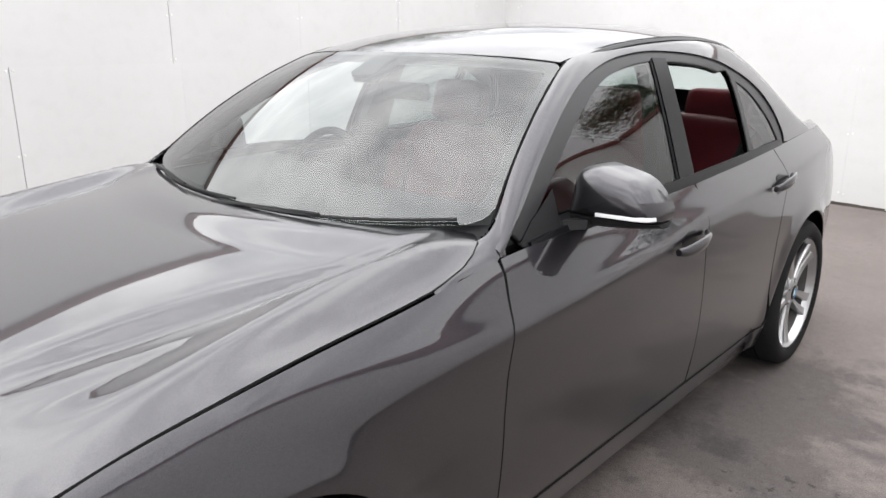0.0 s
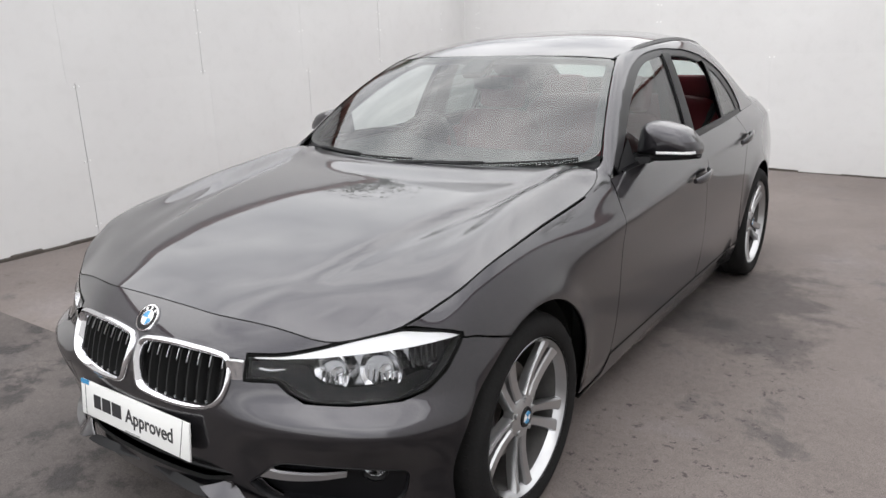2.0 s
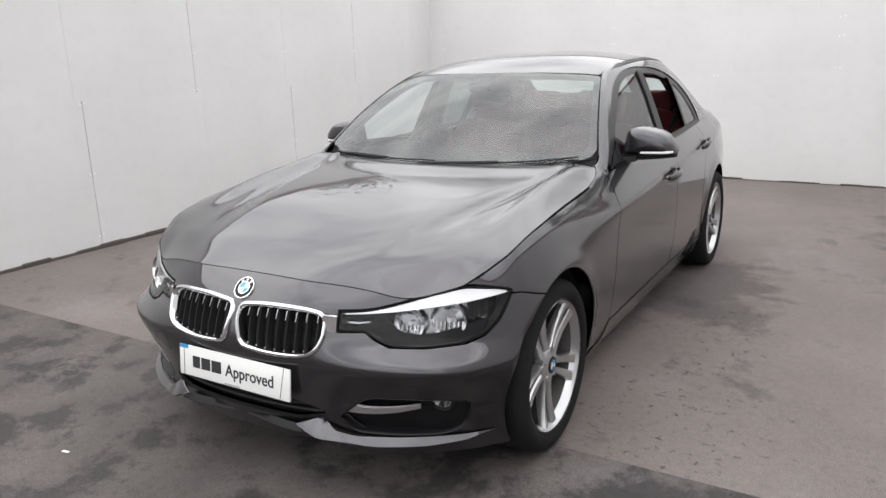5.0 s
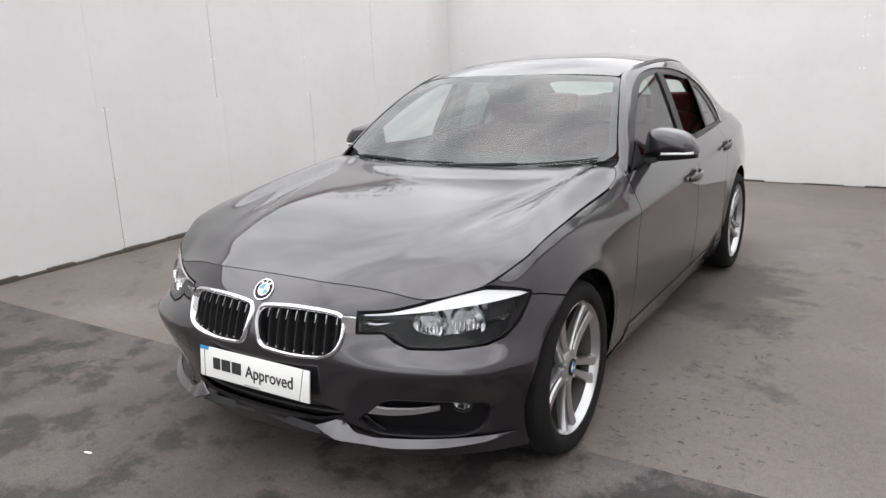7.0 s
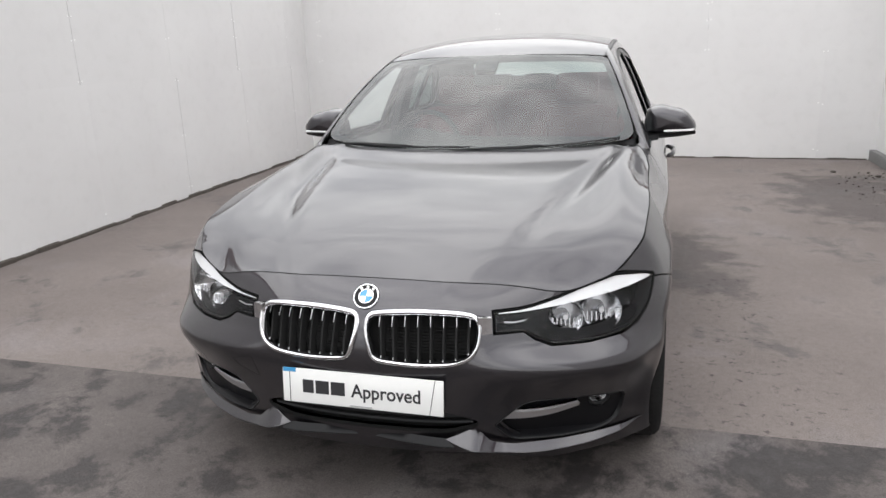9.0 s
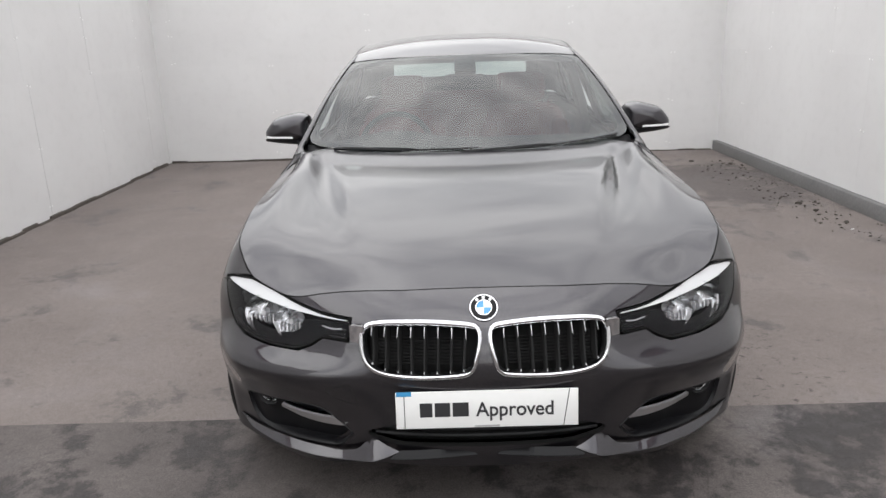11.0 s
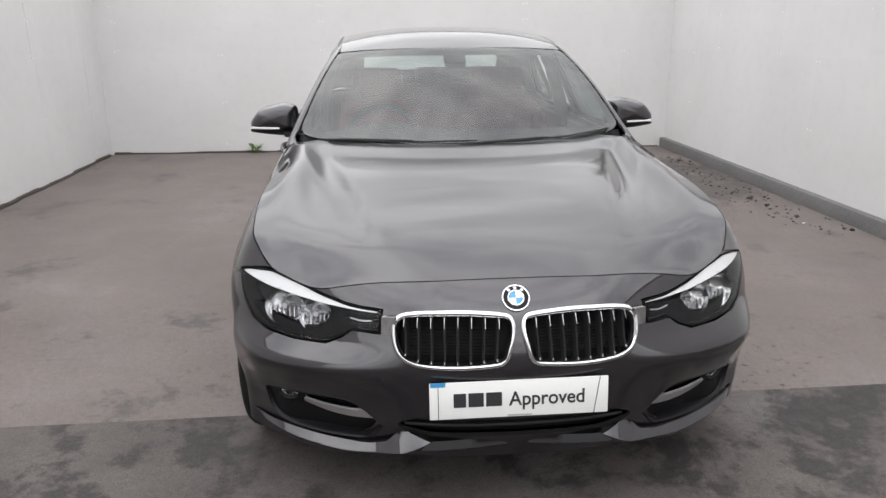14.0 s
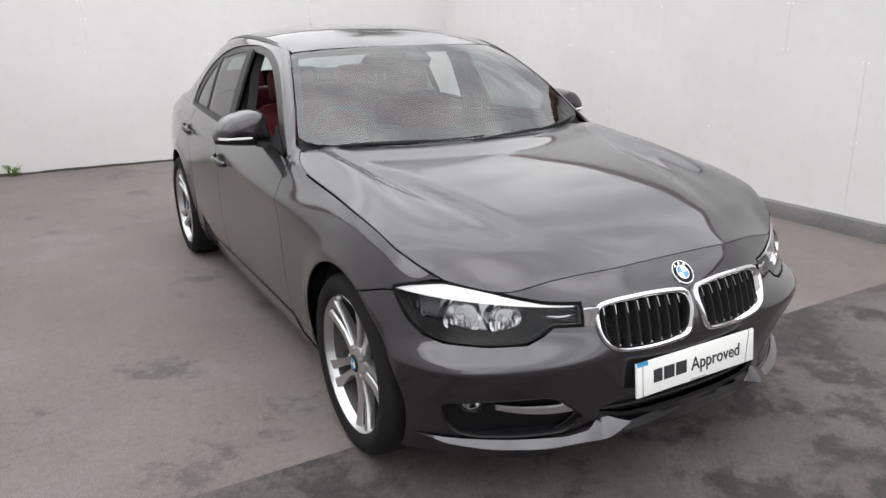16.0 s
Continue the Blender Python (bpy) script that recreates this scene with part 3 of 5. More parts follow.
def wall(name, a, b, label, below, above, wide, tight, z0=0.0, lower=1.20):
    """A boarded wall from a to b (plan points, its face to the left of that way): backing, boards in two rows, coping and screw caps.
    below, above: the first joint and the boards' width in each row; every second joint stands open (wide), the others are closed (tight)."""
    a, b = Vector((*a, 0)), Vector((*b, 0))
    d = (b - a).normalized()
    n = Vector((-d.y, d.x, 0))
    m = Matrix((d.to_4d(), n.to_4d(), Vector((0, 0, 1, 0)), Vector((*a, 1)))).transposed()
    for i in range(3):
        m[3][i] = 0
    L = (b - a).length
    bm = bmesh.new()
    add_box(bm, (0, -.20, -.3), (L, -.012, TOP - .05))
    w = tagged(part(name, bm, JOINT, None), label, "wall", kind="structure")
    w.matrix_basis = m
    rows = []
    for lo, hi, (f, pitch) in ((z0, lower, below), (lower, TOP - .05, above)):
        xs = [(0, 0)] + [(f + k * pitch, wide if k % 2 == 0 else tight) for k in range(-12, 14) if .15 < f + k * pitch < L - .15] + [(L, 0)]
        rows.append(xs)
        for (p, gp), (q, gq) in zip(xs, xs[1:]):
            bm = bmesh.new()
            add_box(bm, (p + gp, -.014, lo), (q - gq, random.uniform(-.0005, .0005), hi))
            part("board", bm, WALL, w)
    bm = bmesh.new()
    add_box(bm, (-.02, -.23, TOP - .05), (L + .02, .035, TOP + .03), .012)
    part("coping", bm, COPING, w)
    me = None
    spots = [(c + dx, z) for r in (0, 1) for c, g in rows[r][1:-1] for z in ((.11, .62, 1.17), (1.23, 1.56, 1.74, 2.3))[r] for dx in (-.021, .021) if g == wide or random.random() < .35]
    for c, z in spots:
        if me is None:
            bm = bmesh.new()
            bmesh.ops.create_uvsphere(bm, u_segments=8, v_segments=5, radius=.0085, matrix=Matrix.Diagonal((1, .55, 1, 1)))
            s = part("screw", bm, SCREW, w)
            me = s.data
        else:
            s = new("screw", me)
            s.parent = w
        s.location = (c + random.uniform(-.003, .003), .0015, z + random.uniform(-.012, .012))
    return w


LEFT_END = back_y(-3.73)
wall("wall_left", (wall_x(LEFT_END), LEFT_END), (wall_x(-3.2), -3.2), "white painted board wall with dark open joints",
     (LEFT_END - 3.72, 1.235), (LEFT_END - 2.42, 1.235), .0024, .0005)
wall("wall_back", (RIGHT_X + .02, back_y(RIGHT_X + .02)), (wall_x(LEFT_END) - .02, back_y(wall_x(LEFT_END) - .02)), "white painted board wall closing the bay", (.62, 2.44), (1.84, 2.44), .0004, .0004)
wall("wall_right", (RIGHT_X, -3.2), (RIGHT_X, back_y(RIGHT_X)), "white painted board wall standing on a dark kerb", (1.51, 1.235), (2.13, 1.235), .0009, .0004, z0=.05)
bm = bmesh.new()
add_box(bm, (RIGHT_X - .065, -3.2, -.05), (RIGHT_X + .01, back_y(RIGHT_X) - .01, .115), .008)
tagged(part("kerb", bm, KERB, None), "dark painted concrete kerb along the wall's foot", "kerb", kind="structure")
# dark blocks of uneven width and height along the left wall's foot
bm = bmesh.new()
for k in range(44):
    y = -3.2 + k * (BACK_Y + 3.2) / 44
    x = wall_x(y)
    w, h = random.uniform(.015, .035), random.uniform(.012, .04)
    add_box(bm, (x - .01, y, -.01), (x + w, y + (BACK_Y + 3.2) / 44 + .003, h), .006, segments=1)
tagged(part("foot_strip", bm, GRIT_AND_GAP, None), "dark uneven strip along the foot of the wall", "trim", kind="structure")
# a solid dark strip in place of the shaded gap under the back wall
bm = bmesh.new()
for k in range(34):
    x = -3.68 + k * 6.80 / 34
    y = back_y(x + .1)
    add_box(bm, (x, y - random.uniform(.012, .022), -.01), (x + .203, y + .006, random.uniform(.012, .032) * (1 if x < .5 else .6)), .004, segments=1)
tagged(part("trim", bm, GRIT_AND_GAP, None), "dark strip standing in for the black gap under the back wall", "trim", kind="structure")


# ---- the car ----
car = thing("car", "dark grey metallic four-door saloon car with two windows open", "car")
AXLE_F, AXLE_R, TYRE_R = 0.0, 2.80, .327
SIDES = ((1, wrap), (-1, flip(wrap)))


def arch(cy, a0, a1, r=.375, n=26, cz=.325):
    """Points of a wheel arch on the skin, by angles from the front (degrees)."""
    out = []
    for k in range(n + 1):
        a = radians(a0 + (a1 - a0) * k / n)
        out.append((U_OF_Y(cy - r * math.cos(a)), cz + r * math.sin(a)))
    return out


HL = rounded((.412, .667, .004), (.414, .610, .008), (.503, .611, .02), (.538, .586, .02), (.585, .567, .03), (.70, .562, .05), (.83, .566, .05), (.90, .583, .04),
             (.955, .624, .04), (1.022, .708, .006), (.985, .719, .03), (.89, .734, .03), (.845, .733, .03), (.712, .712, .05), (.619, .692, .05), (.535, .675, .03), (.49, .670, .03))
KIDNEY = rounded((.010, 0.620, .03), (.016, 0.659, .035), (.06, 0.666, .05), (.17, 0.673, .06), (.30, 0.671, .05), (.372, 0.658, .04), (.368, 0.590, .05), (.345, 0.545, .05), (.295, 0.522, .05), (.20, 0.516, .05), (.10, 0.520, .05), (.035, 0.528, .03))
FOG = rounded((.400, .318, .012), (.455, .262, .03), (.62, .250, .05), (.75, .246, .04), (.812, .262, .03), (.838, .300, .03), (.846, .370, .03), (.73, .386, .05), (.585, .398, .04), (.50, .400, .04))
INTAKE = rounded((-.36, .335, .02), (-.27, .366, .03), (.27, .366, .03), (.36, .335, .02), (.352, .318, .01), (.26, .297, .02), (-.26, .297, .02), (-.352, .318, .01))

top_edge = [(u, Z_TOP(abs(u)) - .004) for u in np.linspace(-.635, .635, 45)]
hl_r = [(.648, .7035), (.619, .6975), (.535, .6805), (.49, .6755), (.406, .6725), (.406, .604), (.50, .605), (.532, .581), (.580, .561), (.70, .556), (.835, .560), (.905, .577), (.961, .620), (1.020, .696)]
bump_arch = arch(AXLE_F, 63, -22)
side_pts = hl_r + [(1.06, .692)] + bump_arch + [(1.0, .185), (.90, .175)]
outline = [(-u, z) for u, z in reversed(side_pts)] + top_edge + side_pts + [(u, .172 + .052 * (1 - smooth(.30, .62, abs(u)))) for u in np.linspace(.84, -.84, 60)]
bumper = panel("front_bumper", wrap, outline, PAINT, car, holes=[KIDNEY, [(-u, z) for u, z in KIDNEY], FOG, [(-u, z) for u, z in FOG], INTAKE], step=.018, edge=.012, depth=.03, hole_depth=.03)


def inset_skin(d):
    def T(a, b):
        p, n = Vector(wrap(a, b)), normal_on(wrap, a, b)
        return tuple(p + n * d)
    return T


panel("bumper_liner", inset_skin(-.055), [(u, .69) for u in np.linspace(-.40, .40, 20)] + [(.40, .44), (.95, .44), (.95, .19), (-.95, .19), (-.95, .44), (-.40, .44)], LINER_AND_GAP, car, step=.05, edge=.04, depth=.002)

# kidney grilles: chrome surround, dark mesh and upright slats with bright tips
for sg, S in SIDES:
    g = bead("grille", S, KIDNEY, [(-.004, -.004), (-.003, .007), (.002, .012), (.007, .012), (.0115, .006), (.0125, -.024), (.0, -.024)], CHROME, car, "kidney grille with a chrome surround and black upright slats")
    K = [(p[0], p[1]) for p in KIDNEY]
    for k in range(8):
        u = .055 + k * .0405
        zs = [z for z in np.linspace(.50, .69, 191) if inside(K, np.array([[u, z]]))[0]]
        z0, z1 = min(zs) + .004, max(zs) - .004
        bm = bmesh.new()
        rings = []
        for t in np.linspace(0, 1, 9):
            z = z0 + (z1 - z0) * t
            du = -.012 * (1 - t) * (u - .19) / .19
            p, n = Vector(S(u + du, z)), normal_on(S, u + du, z)
            d = (Vector(S(u + du + .002, z)) - Vector(S(u + du - .002, z))).normalized()
            w = .0040
            front = -.010 - .010 * math.sin(math.pi * t) * .4
            rings.append([p + d * w + n * (front - .03), p + d * w * .6 + n * front, p - d * w * .6 + n * front, p - d * w + n * (front - .03)])
        add_rings(bm, rings)
        bmesh.ops.recalc_face_normals(bm, faces=bm.faces)
        sl = part("slat", bm, LINER_AND_GAP, g)
        bm = bmesh.new()
        rings = []
        for t in np.linspace(.74, .93, 5):
            z = z0 + (z1 - z0) * t
            p, n = Vector(S(u, z)), normal_on(S, u, z)
            d = (Vector(S(u + .002, z)) - Vector(S(u - .002, z))).normalized()
            w = .0012 * (1 - .6 * (.93 - t) / .19)
            rings.append([p + d * w + n * -.004, p + d * w + n * -.001, p - d * w + n * -.001, p - d * w + n * -.004])
        add_rings(bm, rings)
        bmesh.ops.recalc_face_normals(bm, faces=bm.faces)
        part("slat_tip", bm, SATIN, sl)
        bm = bmesh.new()
        rings = []
        for t in (.015, .05, .085):
            z = z0 + (z1 - z0) * t
            du = -.012 * (1 - t) * (u - .19) / .19
            p, n = Vector(S(u + du, z)), normal_on(S, u + du, z)
            d = (Vector(S(u + du + .002, z)) - Vector(S(u + du - .002, z))).normalized()
            w = .0015 * (1 - t * 5)
            rings.append([p + d * w + n * -.012, p + d * w + n * -.006, p - d * w + n * -.006, p - d * w + n * -.012])
        add_rings(bm, rings)
        bmesh.ops.recalc_face_normals(bm, faces=bm.faces)
        part("slat_foot", bm, SATIN, sl)
    bm = bmesh.new()
    for z in np.arange(.55, .64, .0105):
        pts = [Vector(S(u, z)) - normal_on(S, u, z) * .044 for u in np.linspace(.07, .33, 8)]
        add_tube(bm, pts, .0025, 5)
    part("grille_mesh", bm, LINER_AND_GAP, g)
    # bright wing between grille and lamp
    def upright(u, z, S=S):
        x, y, _ = S(u, .612)
        return (x, y - .35 * (.60 - z) * smooth(.36, .40, u) * .3, z)
    panel("chrome_wing", upright, rounded((.362, .661, .003), (.404, .656, .003), (.404, .606, .003), (.358, .588, .006)), CHROME, g, "chrome wing", step=.012, edge=.006, depth=.020, lift=.002)
    # fog lamp recess: liner, satin bar, lamp
    f = bead("fog_recess", S, FOG, [(0, -.002), (.003, .001), (.007, -.004), (.010, -.040), (.0, -.040)], GLOSS, car, "black fog lamp recess with a satin bar")
    def recess(u, z, S=S):
        d = .034 - .024 * smooth(.62, .80, abs(u))
        return tuple(Vector(S(u, z)) - normal_on(S, u, z) * d)
    pocket = [(.750 + .036 * math.cos(a), .360 + .036 * math.sin(a)) for a in np.linspace(0, 2 * math.pi, 20, endpoint=False)]
    panel("recess_back", recess, FOG, GLOSS, f, holes=[pocket], step=.022, edge=.014, depth=.002)
    panel("fin", recess, rounded((.408, .312, .003), (.428, .318, .006), (.452, .290, .01), (.490, .266, .004), (.445, .270, .01)), PAINT, f, step=.012, edge=.008, depth=.01, lift=.016, rim=PAINT)
    panel("bar", S, rounded((.415, .338, .004), (.445, .363, .008), (.49, .353, .02), (.60, .352, .05), (.676, .360, .003), (.676, .349, .003), (.59, .335, .05), (.50, .331, .03)), SATIN, f, step=.014, edge=.008, depth=.02, lift=-.006)
    lamp_c, ln = Vector(S(.750, .360)), normal_on(S, .750, .360)
    rot = (ln * .6 + Vector((0, -1, 0)) * .4).to_track_quat('X', 'Z').to_matrix().to_4x4()
    m = Matrix.Translation(lamp_c - ln * .026) @ rot
    fl = thing("fog_lamp", "", "")
    fl.parent = f
    for nm, prof, mt in (("bezel", [(.028, -.03), (.040, -.03), (.040, .008), (.035, .012), (.030, .006), (.028, -.01)], BLACK), ("reflector", [(.002, -.028), (.014, -.024), (.024, -.008), (.029, .004), (.030, -.03), (.002, -.032)], REFLECTOR)):
        bm = bmesh.new()
        lathe(bm, prof, 28)
        bmesh.ops.transform(bm, matrix=m, verts=bm.verts)
        part(nm, bm, mt, fl)
    bm = bmesh.new()
    bmesh.ops.create_uvsphere(bm, u_segments=20, v_segments=10, radius=.0295, matrix=m @ Matrix.Diagonal((.25, 1, 1, 1)))
    ob = part("lens", bm, LENS, fl)
    ob.visible_shadow = False

# the lip under the fog recesses and the bar under the intake
LIP = rounded((.256, .287, .003), (.346, .313, .006), (.388, .271, .015), (.45, .2525, .03), (.60, .2465, .05), (.75, .2435, .04), (.86, .2425, .04), (.935, .246, .004), (.86, .234, .03), (.70, .2265, .05), (.52, .2295, .05), (.42, .2405, .03), (.338, .256, .012))
LIP_TOP = Curve((.20, .302), (.35, .302), (.42, .272), (.50, .257), (.60, .2515), (.75, .2485), (.86, .2475), (.97, .250))


def ledge(S):
    """The skin drawn out towards its foot."""
    def T(u, z):
        p, n = Vector(S(u, z)), normal_on(S, u, z)
        n.z = 0
        s = abs(u)
        k = 1.0 + .45 * smooth(.36, .50, s)
        return tuple(p + n * (k * max(0, LIP_TOP(s) - z) * (1 - smooth(.82, .96, s))))
    return T


for sg, S in SIDES:
    panel("lip", ledge(S), LIP, PAINT, bumper, "glossy grey spoiler lip", step=.014, edge=.008, depth=.012, lift=.004, rim=PAINT)
panel("centre_lip", ledge(wrap), rounded((-.252, .290, .006), (.252, .290, .006), (.285, .270, .008), (-.285, .270, .008)), GLOSS, bumper, "gloss black blade", step=.014, edge=.012, depth=.02, lift=-.004)
panel("under_tray", wrap, rounded((-.31, .268, .01), (.31, .268, .01), (.36, .200, .01), (-.36, .200, .01)), LINER_AND_GAP, bumper, step=.03, edge=.02, depth=.012, lift=-.030)
bm = bmesh.new()
for z in (.322, .345):
    add_tube(bm, [Vector(wrap(u, z)) - normal_on(wrap, u, z) * .022 for u in np.linspace(-.34, .34, 30)], .006, 6)
part("intake_slat", bm, BLACK, bumper)
# towing eye cover on the car's right
bead("tow_cover", flip(wrap), rounded((.395, .492, .008), (.478, .468, .01), (.455, .440, .02), (.375, .418, .01)), [(0, .0006), (.0018, .0006), (.0018, -.002), (0, -.002)], LINER_AND_GAP, bumper)


# headlamps
def headlamp(S):
    h = thing("headlamp", "", "")
    h.parent = car
    panel("housing", S, HL, BLACK, h, step=.03, edge=.016, depth=.004, lift=-.055)
    bead("housing_wall", S, HL, [(0, -.001), (.002, -.001), (.003, -.056), (0, -.056)], BLACK, h)
    bead("seal", S, HL, [(-.002, -.004), (-.0015, .001), (.002, .001), (.004, -.004)], RUBBER, h)
    # inner bezel: a dark shelf round the lamps
    panel("bezel", S, rounded((.42, .655, .004), (.42, .615, .006), (.505, .617, .02), (.545, .592, .02), (.59, .574, .03), (.70, .569, .05), (.83, .573, .05), (.895, .59, .04), (.93, .622, .02), (.90, .632, .03), (.78, .598, .05), (.66, .596, .04), (.60, .612, .03), (.585, .650, .02)),
          LAMP_BEZEL, h, step=.02, edge=.012, depth=.03, lift=-.014)
    panel("brow", S, rounded((.43, .6665, .002), (.535, .6725, .03), (.619, .690, .05), (.712, .7095, .05), (.845, .730, .03), (.985, .716, .03), (1.014, .7055, .003), (.93, .696, .03), (.82, .684, .05), (.70, .675, .05), (.60, .668, .04), (.50, .662, .03), (.43, .661, .002)),
          WHITE_LED, h, "pale eyebrow light guide", step=.016, edge=.009, depth=.012, lift=-.006)
    panel("trim_line", S, rounded((.445, .6405, .001), (.475, .6365, .004), (.515, .6405, .001), (.515, .638, .001), (.475, .633, .004), (.445, .637, .001)), SATIN, h, step=.01, edge=.006, depth=.004, lift=-.010)
    for u, z, r in ((.652, .632, .050), (.788, .634, .058)):
        c, n = Vector(S(u, z)), normal_on(S, u, z)
        ax = (n * .35 + Vector((0, -1, .12)) * .65).normalized()
        m = Matrix.Translation(c - n * .030) @ ax.to_track_quat('X', 'Z').to_matrix().to_4x4()
        bm = bmesh.new()
        lathe(bm, [(.004, -.030), (r * .45, -.024), (r * .8, -.008), (r, .012), (r * 1.04, .016), (r * 1.06, .006), (r * 1.02, -.034), (.004, -.036)], 36)
        bmesh.ops.transform(bm, matrix=m, verts=bm.verts)
        rf = part("reflector", bm, REFLECTOR, h)
        bm = bmesh.new()
        bmesh.ops.create_cone(bm, cap_ends=True, segments=16, radius1=.011, radius2=.008, depth=.03, matrix=m @ Matrix.Translation((-.008, 0, 0)) @ pose(0, 0, 0, 0, 90, 0))
        part("bulb", bm, SATIN, rf)
        bm = bmesh.new()
        for k in range(7):
            a = -.75 + k * .25
            add_box(bm, (-.012, a * r - .002, -r * .62), (.003, a * r + .002, -r * .05), .001, m, 1)
        part("flute", bm, REFLECTOR, rf)
    panel("reflector_bowl", S, rounded((.605, .672, .01), (.72, .676, .03), (.93, .694, .02), (.962, .668, .02), (.905, .606, .03), (.76, .584, .04), (.645, .592, .03)), SHROUD, h, "dark lamp shroud", step=.02, edge=.012, depth=.004, lift=-.048)
    # outer faceted reflector behind the lamp's corner
    bm = bmesh.new()
    for k in range(6):
        u = .862 + k * .017
        a, b = Vector(S(u, .655 + k * .004)) - normal_on(S, u, .66) * .03, Vector(S(u + .014, .655 + k * .004)) - normal_on(S, u, .66) * .042
        add_rings(bm, [[a + Vector((0, 0, -.035)), b + Vector((0, 0, -.035)), b + Vector((.004, .01, -.035))], [a + Vector((0, 0, .03)), b + Vector((0, 0, .03)), b + Vector((.004, .01, .03))]])
    bmesh.ops.recalc_face_normals(bm, faces=bm.faces)
    part("side_reflector", bm, REFLECTOR, h)
    ob = panel("lens", S, HL, LENS, h, step=.025, edge=.014, depth=.002, lift=.001)
    ob.visible_shadow = False
    return h


for sg, S in SIDES:
    headlamp(S)

# hood
NOSE = [wrap(u, Z_TOP(u) - .004) for u in np.linspace(0, .85, 24)]
HOOD_HALF = [(p[0] * .999, p[1] + .0022) for p in NOSE if p[1] < -.425]
edge_u = [(HOOD_SIDE_X(y) - .0022, y) for y in np.linspace(-.415, .50, 30)]
REAR_CORNER = [(.8060, .55), (.7995, .61), (.786, .66), (.766, .70), (.742, .729)]
rear_h = REAR_CORNER + [(x, hood_rear(x)) for x in np.linspace(.715, 0, 24)]
half = HOOD_HALF + edge_u + rear_h
panel("hood", hood, half + [(-x, y) for x, y in reversed(half[1:-1])], PAINT, car, "dark grey metallic hood", step=.026, edge=.012, depth=.014)
# a thin black tube added for the shaded gap round the hood's rear corners
for sg in (1, -1):
    bm = bmesh.new()
    joint = [(HOOD_SIDE_X(y) - .0012, y) for y in (.46, .50)] + REAR_CORNER[:-1] + [(.752, .720)]
    add_tube(bm, [Vector((sg * (x + .001), y, hood(x, y)[2] + .0006)) for x, y in joint], .0018, 6)
    part("hood_gap_shade", bm, LINER_AND_GAP, car)

# badge on the nose: a plain quartered roundel
bc, bn = Vector(wrap(0, .699)), normal_on(wrap, 0, .699)
bm_m = Matrix.Translation(bc + bn * .001) @ bn.to_track_quat('Z', 'Y').to_matrix().to_4x4()
badge = thing("badge", "", "")
badge.parent = car
for nm, prof, mt in (("ring", [(.0235, 0), (.0235, .0045), (.0375, .004), (.0375, 0)], GLOSS), ("edge", [(.0375, 0), (.0375, .005), (.0405, .005), (.0415, 0)], CHROME), ("inner_edge", [(.0215, 0), (.0215, .0052), (.0240, .0052), (.0240, 0)], CHROME)):
    bm = bmesh.new()
    lathe(bm, prof, 48)
    bmesh.ops.transform(bm, matrix=bm_m @ pose(0, 0, 0, 0, -90, 0), verts=bm.verts)
    part(nm, bm, mt, badge)
for k in range(4):
    bm = bmesh.new()
    ring = [(0, 0, 0)] + [(.0215 * math.cos(a), .0215 * math.sin(a), 0) for a in np.linspace(k * math.pi / 2, (k + 1) * math.pi / 2, 10)]
    add_rings(bm, [ring, [(x, y, .004) for x, y, z in ring]])
    bmesh.ops.recalc_face_normals(bm, faces=bm.faces)
    bmesh.ops.transform(bm, matrix=bm_m, verts=bm.verts)
    part("quarter", bm, BLUE if k % 2 else WHITE, badge)

for a in (-38, 0, 38):
    bm = bmesh.new()
    add_box(bm, (-.0042, .0265, .0035), (.0042, .0350, .0048), 0, bm_m @ pose(0, 0, 0, 0, 0, a))
    part("mark", bm, WHITE, badge)

# plate holder with its lettering
plate = thing("plate_board", "", "")
plate.parent = car
pm = Matrix.Translation((0, -.752, .4275)) @ pose(0, 0, 0, 90 - 6, 0, 0)
bm = bmesh.new()
add_box(bm, (-.261, -.0555, -.004), (.261, .0555, .004), .003)
bmesh.ops.transform(bm, matrix=pm, verts=bm.verts)
part("plate", bm, PLATE, plate, "white plate with black lettering")
bm = bmesh.new()
add_box(bm, (-.20, -.045, -.05), (.20, .045, -.004))
bmesh.ops.transform(bm, matrix=pm, verts=bm.verts)
part("holder", bm, BLACK, plate)
bm = bmesh.new()
add_box(bm, (-.258, .044, .0), (-.215, .056, .0052))
bmesh.ops.transform(bm, matrix=pm, verts=bm.verts)
part("blue_tab", bm, BLUE, plate)


def lettering(word, size, x, y, m, parent, width=None):
    cu = bpy.data.curves.new("lettering", 'FONT')
    cu.body, cu.size, cu.extrude, cu.offset = word, size, .0006, .0008
    ob = new("lettering", cu)
    dg = bpy.context.evaluated_depsgraph_get()
    me = bpy.data.meshes.new_from_object(ob.evaluated_get(dg))
    bpy.data.objects.remove(ob)
    xs = [v.co.x for v in me.vertices]
    k = width / (max(xs) - min(xs)) if width else 1
    me.transform(m @ Matrix.Translation((x - min(xs) * k, y, .0046)) @ Matrix.Diagonal((k, 1, 1, 1)))
    me.materials.clear()
    me.materials.append(INK)
    o = new("lettering", me)
    o.parent = parent
    return o


